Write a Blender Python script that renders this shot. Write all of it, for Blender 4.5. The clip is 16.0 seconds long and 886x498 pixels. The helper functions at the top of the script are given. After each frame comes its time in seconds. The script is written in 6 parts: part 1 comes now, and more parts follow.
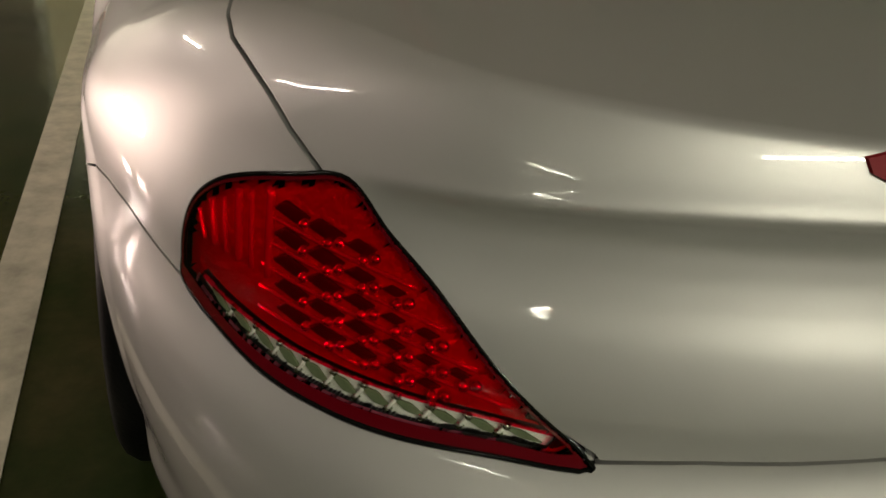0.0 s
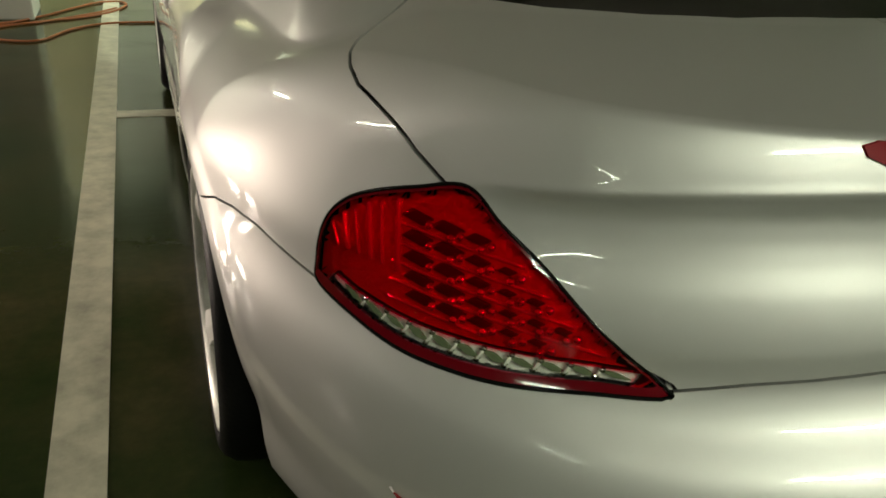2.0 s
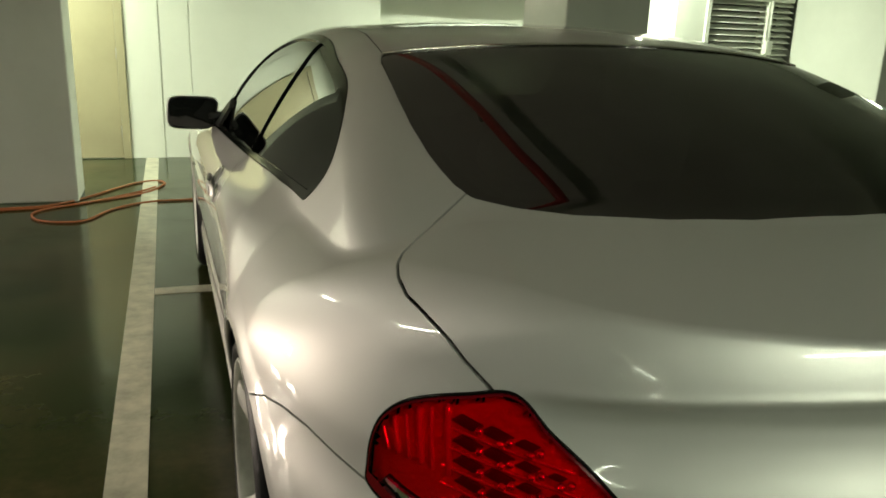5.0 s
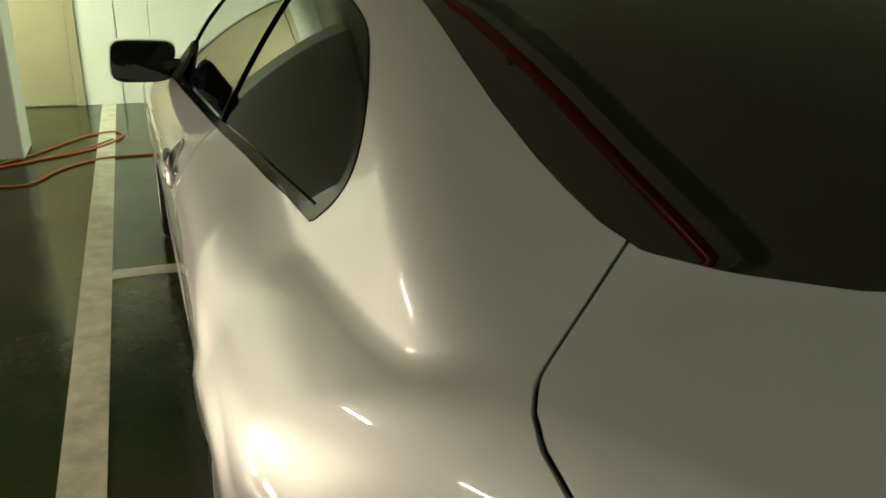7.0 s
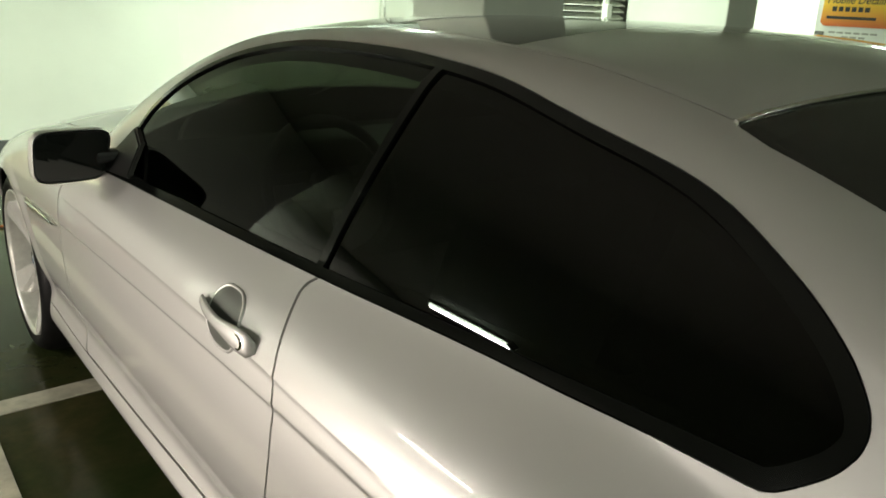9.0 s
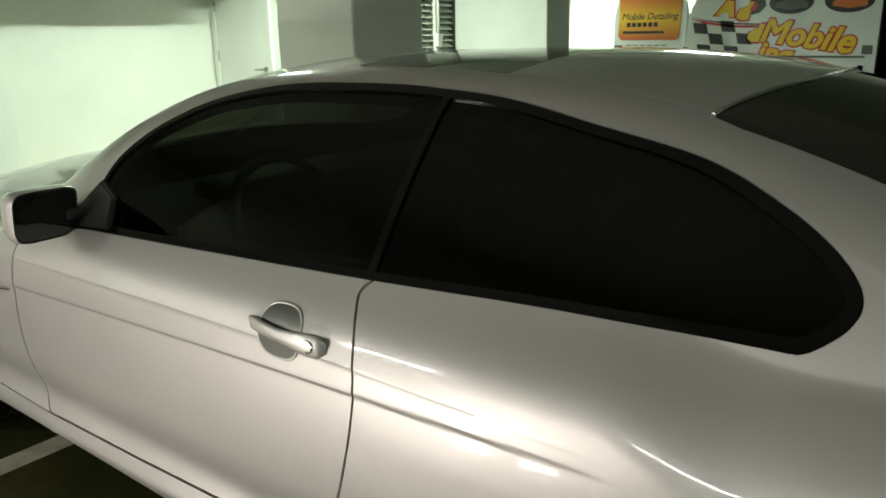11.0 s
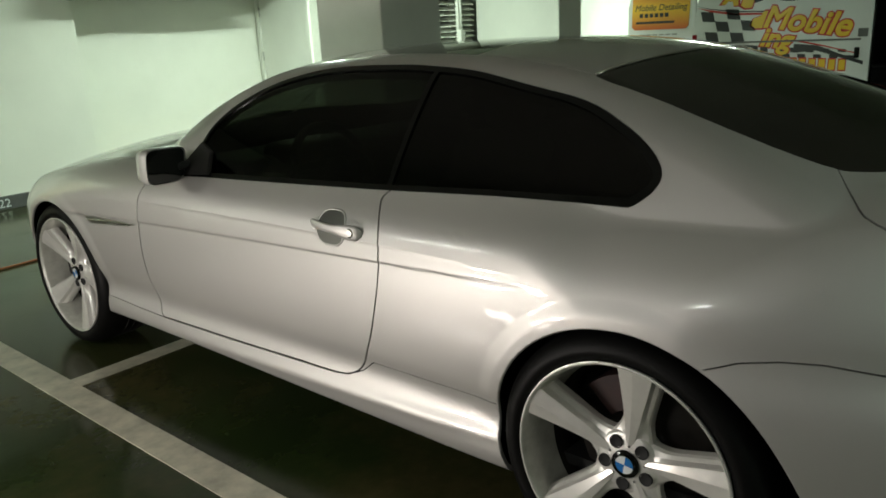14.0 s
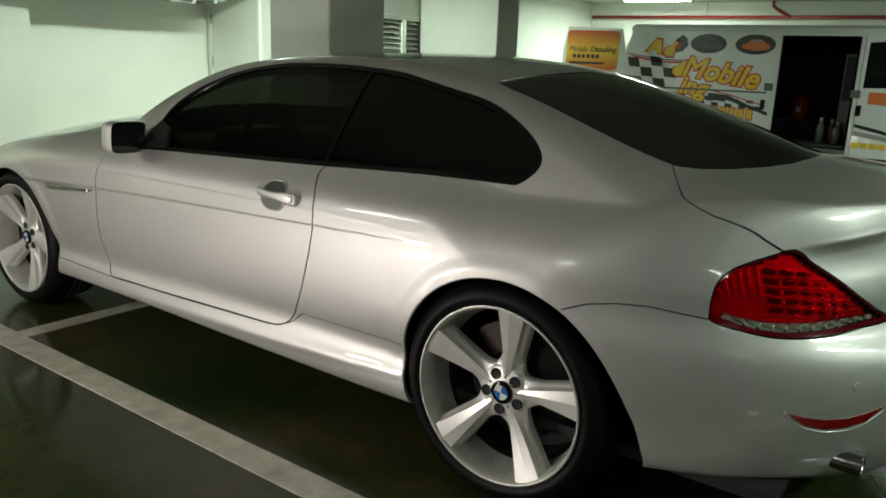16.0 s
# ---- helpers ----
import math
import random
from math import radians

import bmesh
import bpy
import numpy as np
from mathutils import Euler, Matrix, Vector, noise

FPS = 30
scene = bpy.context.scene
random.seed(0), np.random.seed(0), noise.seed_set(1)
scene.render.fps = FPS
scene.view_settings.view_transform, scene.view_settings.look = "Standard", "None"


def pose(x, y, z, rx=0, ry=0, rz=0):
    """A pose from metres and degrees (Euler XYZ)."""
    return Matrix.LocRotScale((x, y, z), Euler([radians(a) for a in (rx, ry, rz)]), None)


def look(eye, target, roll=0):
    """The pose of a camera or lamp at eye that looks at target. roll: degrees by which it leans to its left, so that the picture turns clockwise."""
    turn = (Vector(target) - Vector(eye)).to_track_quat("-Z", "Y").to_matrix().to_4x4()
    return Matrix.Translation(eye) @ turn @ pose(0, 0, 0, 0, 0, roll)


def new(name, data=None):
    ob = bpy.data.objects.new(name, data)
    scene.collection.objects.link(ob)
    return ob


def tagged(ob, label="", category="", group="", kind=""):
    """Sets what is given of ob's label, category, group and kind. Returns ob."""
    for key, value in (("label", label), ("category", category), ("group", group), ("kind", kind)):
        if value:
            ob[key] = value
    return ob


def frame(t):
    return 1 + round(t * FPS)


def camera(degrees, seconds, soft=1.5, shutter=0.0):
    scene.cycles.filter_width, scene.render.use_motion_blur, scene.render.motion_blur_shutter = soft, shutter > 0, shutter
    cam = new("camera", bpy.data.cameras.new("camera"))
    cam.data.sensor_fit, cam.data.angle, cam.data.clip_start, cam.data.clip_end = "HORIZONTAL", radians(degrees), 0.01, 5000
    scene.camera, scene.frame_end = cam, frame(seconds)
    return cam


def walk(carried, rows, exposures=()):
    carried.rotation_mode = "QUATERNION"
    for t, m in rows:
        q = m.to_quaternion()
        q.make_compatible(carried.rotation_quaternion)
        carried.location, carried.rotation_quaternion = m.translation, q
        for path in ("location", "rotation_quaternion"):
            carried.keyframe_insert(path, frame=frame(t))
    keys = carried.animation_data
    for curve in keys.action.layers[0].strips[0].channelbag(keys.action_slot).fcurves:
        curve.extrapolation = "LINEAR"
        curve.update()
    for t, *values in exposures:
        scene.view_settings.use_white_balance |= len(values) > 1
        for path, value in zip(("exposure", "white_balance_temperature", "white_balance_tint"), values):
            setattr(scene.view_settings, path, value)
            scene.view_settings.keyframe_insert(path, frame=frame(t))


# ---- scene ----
import functools

cam = camera(60.0, 16.0, soft=1.7)
ROWS = [
    (0, -0.785, -1.277, 1.128, 60.16, -6.26, -17.55),
    (0.5, -0.831, -1.253, 1.128, 59.63, -4.47, -19.70),
    (1, -0.869, -1.271, 1.122, 59.66, -4.58, -19.76),
    (1.5, -0.927, -1.332, 1.148, 60.56, -4.08, -19.94),
    (2, -0.976, -1.419, 1.168, 63.14, -4.10, -20.18),
    (2.5, -1.006, -1.475, 1.192, 65.91, -3.72, -20.36),
    (3, -1.036, -1.505, 1.212, 68.63, -3.17, -20.22),
    (3.5, -1.051, -1.516, 1.229, 70.93, -3.11, -19.84),
    (4, -1.054, -1.515, 1.241, 72.88, -3.07, -19.89),
    (4.5, -1.055, -1.496, 1.246, 74.39, -3.17, -19.89),
    (4.7, -1.043, -1.476, 1.248, 74.78, -2.73, -19.65),
    (6.8, -0.951, -0.910, 1.233, 69.75, -0.37, -20.41),
    (7, -0.960, -0.841, 1.229, 69.54, -1.25, -21.47),
    (7.5, -0.983, -0.645, 1.241, 68.22, -0.77, -24.07),
    (8, -1.033, -0.432, 1.297, 68.04, -0.93, -25.93),
    (8.5, -1.149, -0.303, 1.303, 69.86, -1.88, -29.43),
    (9, -1.357, -0.218, 1.325, 71.69, -2.37, -37.97),
    (9.2, -1.406, -0.187, 1.324, 72.48, -1.81, -40.88),
    (11.3, -1.851, -0.155, 1.347, 73.86, 1.15, -52.57),
    (11.5, -1.901, -0.200, 1.364, 72.55, 0.98, -52.38),
    (12, -1.949, -0.305, 1.392, 71.62, 2.05, -51.64),
    (12.5, -1.972, -0.436, 1.399, 71.61, 1.91, -49.62),
    (13, -2.023, -0.547, 1.392, 71.89, 2.90, -49.20),
    (13.5, -2.158, -0.632, 1.373, 73.15, 2.85, -48.96),
    (14, -2.323, -0.736, 1.336, 73.96, 2.89, -49.82),
    (14.5, -2.423, -0.804, 1.347, 74.90, 1.52, -51.55),
    (15, -2.472, -0.871, 1.333, 75.92, 1.28, -52.97),
    (15.5, -2.570, -0.962, 1.298, 76.32, 0.46, -53.89),
    (16, -2.649, -1.061, 1.274, 75.97, -2.01, -53.58),
]
walk(cam, [(t, pose(x, y, z, rx, ry, rz)) for t, x, y, z, rx, ry, rz in ROWS],
     [(0.0, 0.2, 7250, 25), (1.5, 0.32, 7050, 14), (4.0, 0.42, 6950, 9), (7.5, 0.38, 7450, 1), (8.5, 0.6, 7200, 2), (9.0, 0.72, 6450, 7), (12.0, 0.16, 6250, 6), (16.0, 0.03, 6150, 6)])

# ---- light: ceiling tubes, and a low work lamp beside the car ----
world = bpy.data.worlds.new("world")
scene.world = world
world.use_nodes = True
world.node_tree.nodes["Background"].inputs[0].default_value = (0.9, 1.0, 0.8, 1)
world.node_tree.nodes["Background"].inputs[1].default_value = 0.01
scene.view_settings.exposure = 0.0
CEILING = 2.45
TUBE_COLOUR, WARM_TUBE = (0.88, 1.0, 0.82), (1.0, 0.90, 0.84)
# x, y, turn, watts, colour
TUBES = [(-5.2, 4.4, 0, 115, WARM_TUBE), (-5.6, 0.6, 0, 46, WARM_TUBE), (-2.5, 5.8, 90, 66, TUBE_COLOUR), (2.4, 4.5, 90, 110, TUBE_COLOUR), (-0.5, -3.2, 90, 55, TUBE_COLOUR), (-4.8, -4.4, 0, 16, TUBE_COLOUR),
         (3.4, -4.2, 0, 55, TUBE_COLOUR), (5.8, -1.2, 0, 26, TUBE_COLOUR), (7.0, 5.2, 90, 50, TUBE_COLOUR), (10.9, 4.3, 0, 170, TUBE_COLOUR), (10.0, -1.5, 0, 36, TUBE_COLOUR)]
for x, y, turn, watts, hue in TUBES:
    light = bpy.data.lights.new("tube_light", "AREA")
    light.shape, light.size, light.size_y, light.energy, light.color = "RECTANGLE", 0.07, 1.2, watts, hue
    ob = new("tube_light", light)
    ob.matrix_basis = pose(x, y, CEILING - 0.115, 0, 0, turn)
WORK_AT, WORK_TO = (-2.9, 1.7, 0.28), (-0.9, 0.95, 0.50)
for dx in (-0.16, 0.16):
    light = bpy.data.lights.new("work_light", "AREA")
    light.shape, light.size, light.size_y, light.energy, light.color = "RECTANGLE", 0.16, 0.11, 12, (1.0, 0.87, 0.78)
    ob = new("work_light", light)
    d = (Vector(WORK_TO) - Vector(WORK_AT)).normalized()
    s = d.cross(Vector((0, 0, 1))).normalized()
    ob.matrix_basis = look(Vector(WORK_AT) + s * dx + d * 0.045, Vector(WORK_TO) + s * dx)

# ---- materials ----
def material(name, colour, rough=0.5, metal=0.0, coat=0.0, bump=0.0, bump_size=60.0, stain=0.0, stain_size=2.0, stain_colour=None, coat_rough=0.03, spec=0.5, vary=0.0):
    """A surface with grain (bump), stains at a larger size and, where asked, a slight difference from piece to piece."""
    m = bpy.data.materials.new(name)
    m.use_nodes = True
    t = m.node_tree
    b = t.nodes["Principled BSDF"]
    b.inputs["Base Color"].default_value = (*colour, 1)
    b.inputs["Roughness"].default_value = rough
    b.inputs["Metallic"].default_value = metal
    b.inputs["Coat Weight"].default_value = coat
    b.inputs["Coat Roughness"].default_value = coat_rough
    b.inputs["Specular IOR Level"].default_value = spec
    geo = t.nodes.new("ShaderNodeNewGeometry")
    if stain:
        n = t.nodes.new("ShaderNodeTexNoise")
        n.inputs["Scale"].default_value, n.inputs["Detail"].default_value, n.inputs["Roughness"].default_value = stain_size, 6, 0.6
        t.links.new(geo.outputs["Position"], n.inputs["Vector"])
        r = t.nodes.new("ShaderNodeMapRange")
        r.inputs[1].default_value, r.inputs[2].default_value = 0.35, 0.7
        t.links.new(n.outputs[0], r.inputs[0])
        mix = t.nodes.new("ShaderNodeMix")
        mix.data_type = "RGBA"
        mix.inputs[6].default_value = (*colour, 1)
        sc = stain_colour or tuple(c * (1 - stain) for c in colour)
        mix.inputs[7].default_value = (*sc, 1)
        t.links.new(r.outputs[0], mix.inputs[0])
        t.links.new(mix.outputs[2], b.inputs["Base Color"])
    if bump:
        n2 = t.nodes.new("ShaderNodeTexNoise")
        n2.inputs["Scale"].default_value, n2.inputs["Detail"].default_value = bump_size, 4
        t.links.new(geo.outputs["Position"], n2.inputs["Vector"])
        bp = t.nodes.new("ShaderNodeBump")
        bp.inputs["Strength"].default_value, bp.inputs["Distance"].default_value = bump, 0.004
        t.links.new(n2.outputs[0], bp.inputs["Height"])
        t.links.new(bp.outputs[0], b.inputs["Normal"])
    return m


def glass_material(name, tint, gloss_rough=0.0, ior=1.5, clear=1.0):
    """A tinted pane: what lies behind shows through the tint, and the room mirrors in it as in real glass."""
    m = bpy.data.materials.new(name)
    m.use_nodes = True
    t = m.node_tree
    t.nodes.remove(t.nodes["Principled BSDF"])
    out = t.nodes["Material Output"]
    see, shine, mix, facing, curve, gain = (t.nodes.new("ShaderNode" + k) for k in ("BsdfTransparent", "BsdfGlossy", "MixShader", "LayerWeight", "Math", "Math"))
    see.inputs[0].default_value = (*[c * clear for c in tint], 1)
    shine.inputs["Roughness"].default_value = gloss_rough
    # the mirroring of a thin pane, alike from both sides
    straight = ((ior - 1) / (ior + 1)) ** 2
    facing.inputs[0].default_value = 0.5
    curve.operation, gain.operation = "POWER", "MULTIPLY_ADD"
    curve.inputs[1].default_value = 5.0
    gain.inputs[1].default_value, gain.inputs[2].default_value = 1 - straight, straight
    t.links.new(facing.outputs["Facing"], curve.inputs[0])
    t.links.new(curve.outputs[0], gain.inputs[0])
    t.links.new(gain.outputs[0], mix.inputs[0])
    t.links.new(see.outputs[0], mix.inputs[1])
    t.links.new(shine.outputs[0], mix.inputs[2])
    t.links.new(mix.outputs[0], out.inputs[0])
    return m


def silver_paint():
    m = material("silver_metallic_paint", (0.60, 0.59, 0.57), rough=0.48, metal=0.65, coat=1.0, coat_rough=0.03)
    t = m.node_tree
    b = t.nodes["Principled BSDF"]
    geo = t.nodes.new("ShaderNodeNewGeometry")
    n = t.nodes.new("ShaderNodeTexVoronoi")
    n.inputs["Scale"].default_value = 2200
    t.links.new(geo.outputs["Position"], n.inputs["Vector"])
    r = t.nodes.new("ShaderNodeMapRange")
    r.inputs[3].default_value, r.inputs[4].default_value = 0.42, 0.56
    t.links.new(n.outputs["Color"], r.inputs[0])
    t.links.new(r.outputs[0], b.inputs["Roughness"])
    return m


def lamp_material(name, colour, strength):
    m = bpy.data.materials.new(name)
    m.use_nodes = True
    b = m.node_tree.nodes["Principled BSDF"]
    b.inputs["Base Color"].default_value = (0.9, 0.9, 0.9, 1)
    b.inputs["Emission Color"].default_value = (*colour, 1)
    b.inputs["Emission Strength"].default_value = strength
    return m


PAINT = silver_paint()
# black of the underbody, and of the shade put into gaps and holes
SHADOW_BLACK = material("black_underbody_and_gap_shade", (0.012, 0.012, 0.012), 0.8)
TRIM_BLACK = material("gloss_black_trim", (0.004, 0.0045, 0.004), 0.1, spec=0.3)
RUBBER = material("tyre_rubber", (0.0045, 0.0045, 0.0043), 0.5, bump=0.2, bump_size=150, stain=0.35, stain_size=9, spec=0.13)
TREAD = material("tyre_tread", (0.014, 0.014, 0.013), 0.75, bump=0.5, bump_size=90)
ALLOY = material("silver_alloy", (0.82, 0.81, 0.77), 0.36, metal=0.5, coat=0.6, coat_rough=0.08, stain=0.12, stain_size=14)
ALLOY_INNER = material("alloy_barrel", (0.62, 0.63, 0.57), 0.4, metal=0.45, stain=0.3, stain_size=18)
CHROME = material("chrome", (0.80, 0.79, 0.74), 0.1, metal=1.0)
DARK_CHROME = material("dark_chrome", (0.25, 0.25, 0.23), 0.22, metal=1.0)
SIDE_GLASS = glass_material("tinted_side_glass", (0.008, 0.010, 0.007), ior=1.5)
FRONT_GLASS = glass_material("tinted_door_glass", (0.045, 0.056, 0.040))
REAR_GLASS = glass_material("tinted_rear_glass", (0.022, 0.025, 0.018), ior=2.3)
SCREEN_GLASS = glass_material("windscreen_glass", (0.55, 0.60, 0.52))
ROOF_GLASS = material("sunroof_glass", (0.010, 0.012, 0.009), 0.04, spec=0.45)
RED_LENS = glass_material("red_lamp_lens", (1.0, 0.015, 0.085))
CLEAR_LENS = glass_material("clear_lamp_lens", (0.93, 0.93, 0.90))
RED_REFLECTOR = material("red_lamp_reflector", (0.62, 0.12, 0.18), 0.28, metal=0.35, coat=1.0, coat_rough=0.06, bump=0.9, bump_size=110)
RED_DARK = material("dark_red_lens_edge", (0.13, 0.002, 0.006), 0.12, coat=1.0)
CELL_DARK = material("dark_lamp_cell", (0.07, 0.012, 0.012), 0.3, coat=0.5)
CELL_CHROME = material("bright_lamp_cell", (0.95, 0.96, 0.90), 0.2, metal=0.15)
CELL_GREEN = material("clear_lamp_bulb_cell", (0.15, 0.19, 0.11), 0.25, coat=0.5)
BRAKE_RED = material("red_brake_lens", (0.22, 0.004, 0.009), 0.45, spec=0.12)
MIRROR_GLASS = material("mirror_glass", (0.015, 0.017, 0.015), 0.05, coat=1.0)
PLASTIC = material("black_plastic", (0.014, 0.014, 0.013), 0.42, bump=0.15, bump_size=300)
LEATHER = material("pale_grey_leather", (0.20, 0.20, 0.17), 0.5, bump=0.2, bump_size=180, stain=0.15, stain_size=6)
DASH = material("dark_dashboard", (0.02, 0.02, 0.018), 0.55, bump=0.2, bump_size=220)
BRAKE_IRON = material("brake_disc_iron", (0.03, 0.026, 0.023), 0.55, metal=0.5, stain=0.4, stain_size=20)
CALIPER = material("rusty_brake_caliper", (0.03, 0.009, 0.007), 0.6, stain=0.5, stain_size=25)
BADGE_BLUE = material("badge_blue", (0.03, 0.16, 0.45), 0.2, coat=1.0)
BADGE_WHITE = material("badge_white", (0.75, 0.78, 0.80), 0.2, coat=1.0)

CONCRETE = material("polished_concrete_floor", (0.105, 0.105, 0.078), 0.16, bump=0.06, bump_size=35, spec=0.14)
WALL_WHITE = material("white_painted_wall", (0.78, 0.80, 0.72), 0.6, bump=0.12, bump_size=90, stain=0.06, stain_size=1.6)
PILLAR_WHITE = material("white_painted_concrete", (0.74, 0.76, 0.68), 0.55, bump=0.2, bump_size=60, stain=0.08, stain_size=2.2)
BARE_CONCRETE = material("bare_grey_concrete", (0.22, 0.225, 0.20), 0.75, bump=0.25, bump_size=45, stain=0.2, stain_size=1.3)
CEILING_WHITE = material("grey_concrete_ceiling", (0.42, 0.43, 0.38), 0.7, bump=0.2, bump_size=40, stain=0.12, stain_size=1.2)
LINE_PAINT = material("worn_cream_floor_paint", (0.50, 0.48, 0.37), 0.35, stain=0.45, stain_size=11, bump=0.15, bump_size=120)
TAN_PAINT = material("tan_door_paint", (0.40, 0.36, 0.23), 0.45, stain=0.1, stain_size=3)
WHITE_DOOR = material("white_door_paint", (0.72, 0.74, 0.67), 0.45, stain=0.05, stain_size=3)
STEEL = material("brushed_steel", (0.45, 0.45, 0.42), 0.3, metal=1.0)
DUCT_STEEL = material("galvanised_duct", (0.40, 0.42, 0.39), 0.42, metal=0.5, stain=0.3, stain_size=5, bump=0.1, bump_size=12)
RED_PIPE = material("red_sprinkler_pipe", (0.30, 0.02, 0.016), 0.35, stain=0.2, stain_size=8)
ORANGE_CORD = material("orange_cord", (0.32, 0.09, 0.025), 0.5)
BASE_GREY = material("dark_grey_base_paint", (0.10, 0.105, 0.10), 0.6, stain=0.3, stain_size=9)
LEDGE_TAN = material("tan_ledge_paint", (0.42, 0.37, 0.25), 0.5, stain=0.3, stain_size=5)
VAN_WHITE = material("van_white_paint", (0.72, 0.73, 0.70), 0.3, coat=0.8, stain=0.04, stain_size=3)
# near black: the shade inside the van is put into this colour
VAN_DARK = material("shade_dark_van_interior", (0.02, 0.02, 0.018), 0.6, stain=0.3, stain_size=6)
GREY_PLASTIC = material("grey_plastic", (0.12, 0.12, 0.11), 0.5)
STICK_YELLOW = material("yellow_sticker", (0.80, 0.52, 0.02), 0.35)
STICK_RED = material("red_sticker", (0.55, 0.03, 0.02), 0.35)
STICK_BLACK = material("black_sticker", (0.02, 0.02, 0.02), 0.35)
STICK_GREY = material("grey_sticker", (0.30, 0.30, 0.28), 0.4)
STICK_ORANGE = material("orange_sticker", (0.62, 0.16, 0.03), 0.4)


def concrete_floor():
    """Wet-looking sealed concrete: brown and green patches, scuffs, a gloss that changes from place to place."""
    t = CONCRETE.node_tree
    b = t.nodes["Principled BSDF"]
    geo = t.nodes.new("ShaderNodeNewGeometry")

    def noise_of(scale, detail, rough=0.6):
        n = t.nodes.new("ShaderNodeTexNoise")
        n.inputs["Scale"].default_value, n.inputs["Detail"].default_value, n.inputs["Roughness"].default_value = scale, detail, rough
        t.links.new(geo.outputs["Position"], n.inputs["Vector"])
        return n
    ramp = t.nodes.new("ShaderNodeValToRGB")
    r = ramp.color_ramp
    r.elements[0].position, r.elements[0].color = 0.30, (0.010, 0.020, 0.005, 1)
    r.elements[1].position, r.elements[1].color = 0.72, (0.095, 0.078, 0.034, 1)
    e = r.elements.new(0.45)
    e.color = (0.024, 0.037, 0.011, 1)
    e = r.elements.new(0.58)
    e.color = (0.050, 0.050, 0.019, 1)
    t.links.new(noise_of(1.1, 8, 0.62).outputs[0], ramp.inputs[0])
    fine = t.nodes.new("ShaderNodeMix")
    fine.data_type, fine.blend_type = "RGBA", "MULTIPLY"
    fine.inputs[0].default_value = 0.5
    t.links.new(ramp.outputs[0], fine.inputs[6])
    t.links.new(noise_of(28, 6, 0.7).outputs[0], fine.inputs[7])
    t.links.new(fine.outputs[2], b.inputs["Base Color"])
    rr = t.nodes.new("ShaderNodeMapRange")
    rr.inputs[1].default_value, rr.inputs[2].default_value, rr.inputs[3].default_value, rr.inputs[4].default_value = 0.35, 0.7, 0.06, 0.26
    t.links.new(noise_of(2.3, 5).outputs[0], rr.inputs[0])
    t.links.new(rr.outputs[0], b.inputs["Roughness"])


concrete_floor()

# ---- builders ----
def mesh_of(name, verts, faces, mat, smooth=True, normals=None):
    me = bpy.data.meshes.new(name)
    groups = [np.asarray(f, int) for f in (faces if isinstance(faces, tuple) else (faces,))]
    sizes = np.concatenate([np.full(len(g), g.shape[1]) for g in groups])
    loops = np.concatenate([g.ravel() for g in groups])
    me.vertices.add(len(verts))
    me.vertices.foreach_set("co", np.asarray(verts, np.float32).ravel())
    me.loops.add(len(loops))
    me.loops.foreach_set("vertex_index", loops.astype(np.int32))
    me.polygons.add(len(sizes))
    me.polygons.foreach_set("loop_start", (np.cumsum(sizes) - sizes).astype(np.int32))
    me.materials.append(mat)
    me.polygons.foreach_set("use_smooth", np.full(len(sizes), smooth))
    me.update(calc_edges=True)
    if normals is not None:
        me.normals_split_custom_set_from_vertices(np.asarray(normals, float).tolist())
    return me


def part(name, shape, mat, parent, label=""):
    """Links a bmesh or a mesh as one object under a thing or a part."""
    if isinstance(shape, bmesh.types.BMesh):
        me = bpy.data.meshes.new(name)
        bmesh.ops.recalc_face_normals(shape, faces=shape.faces)
        shape.to_mesh(me)
        shape.free()
        me.materials.append(mat)
    else:
        me = shape
    ob = new(name, me)
    ob.parent = parent
    if label:
        tagged(ob, label)
    return ob


def thing(name, label, category, at=(0, 0, 0), turn=0.0, group=""):
    ob = new(name)
    ob.matrix_basis = pose(*at, 0, 0, turn)
    return tagged(ob, label, category, group)


def box(x0, x1, y0, y1, z0, z1, bevel=0.0, bm=None, seg=2):
    own = bm is None
    bm = bmesh.new() if own else bm
    made = bmesh.ops.create_cube(bm, size=1)["verts"]
    for v in made:
        v.co = Vector((x0 + (v.co.x + 0.5) * (x1 - x0), y0 + (v.co.y + 0.5) * (y1 - y0), z0 + (v.co.z + 0.5) * (z1 - z0)))
    if bevel:
        edges = list({e for v in made for e in v.link_edges})
        bmesh.ops.bevel(bm, geom=edges, offset=bevel, segments=seg, affect="EDGES", profile=0.5)
    return bm


def soften(bm):
    for f in bm.faces:
        f.smooth = True
    return bm


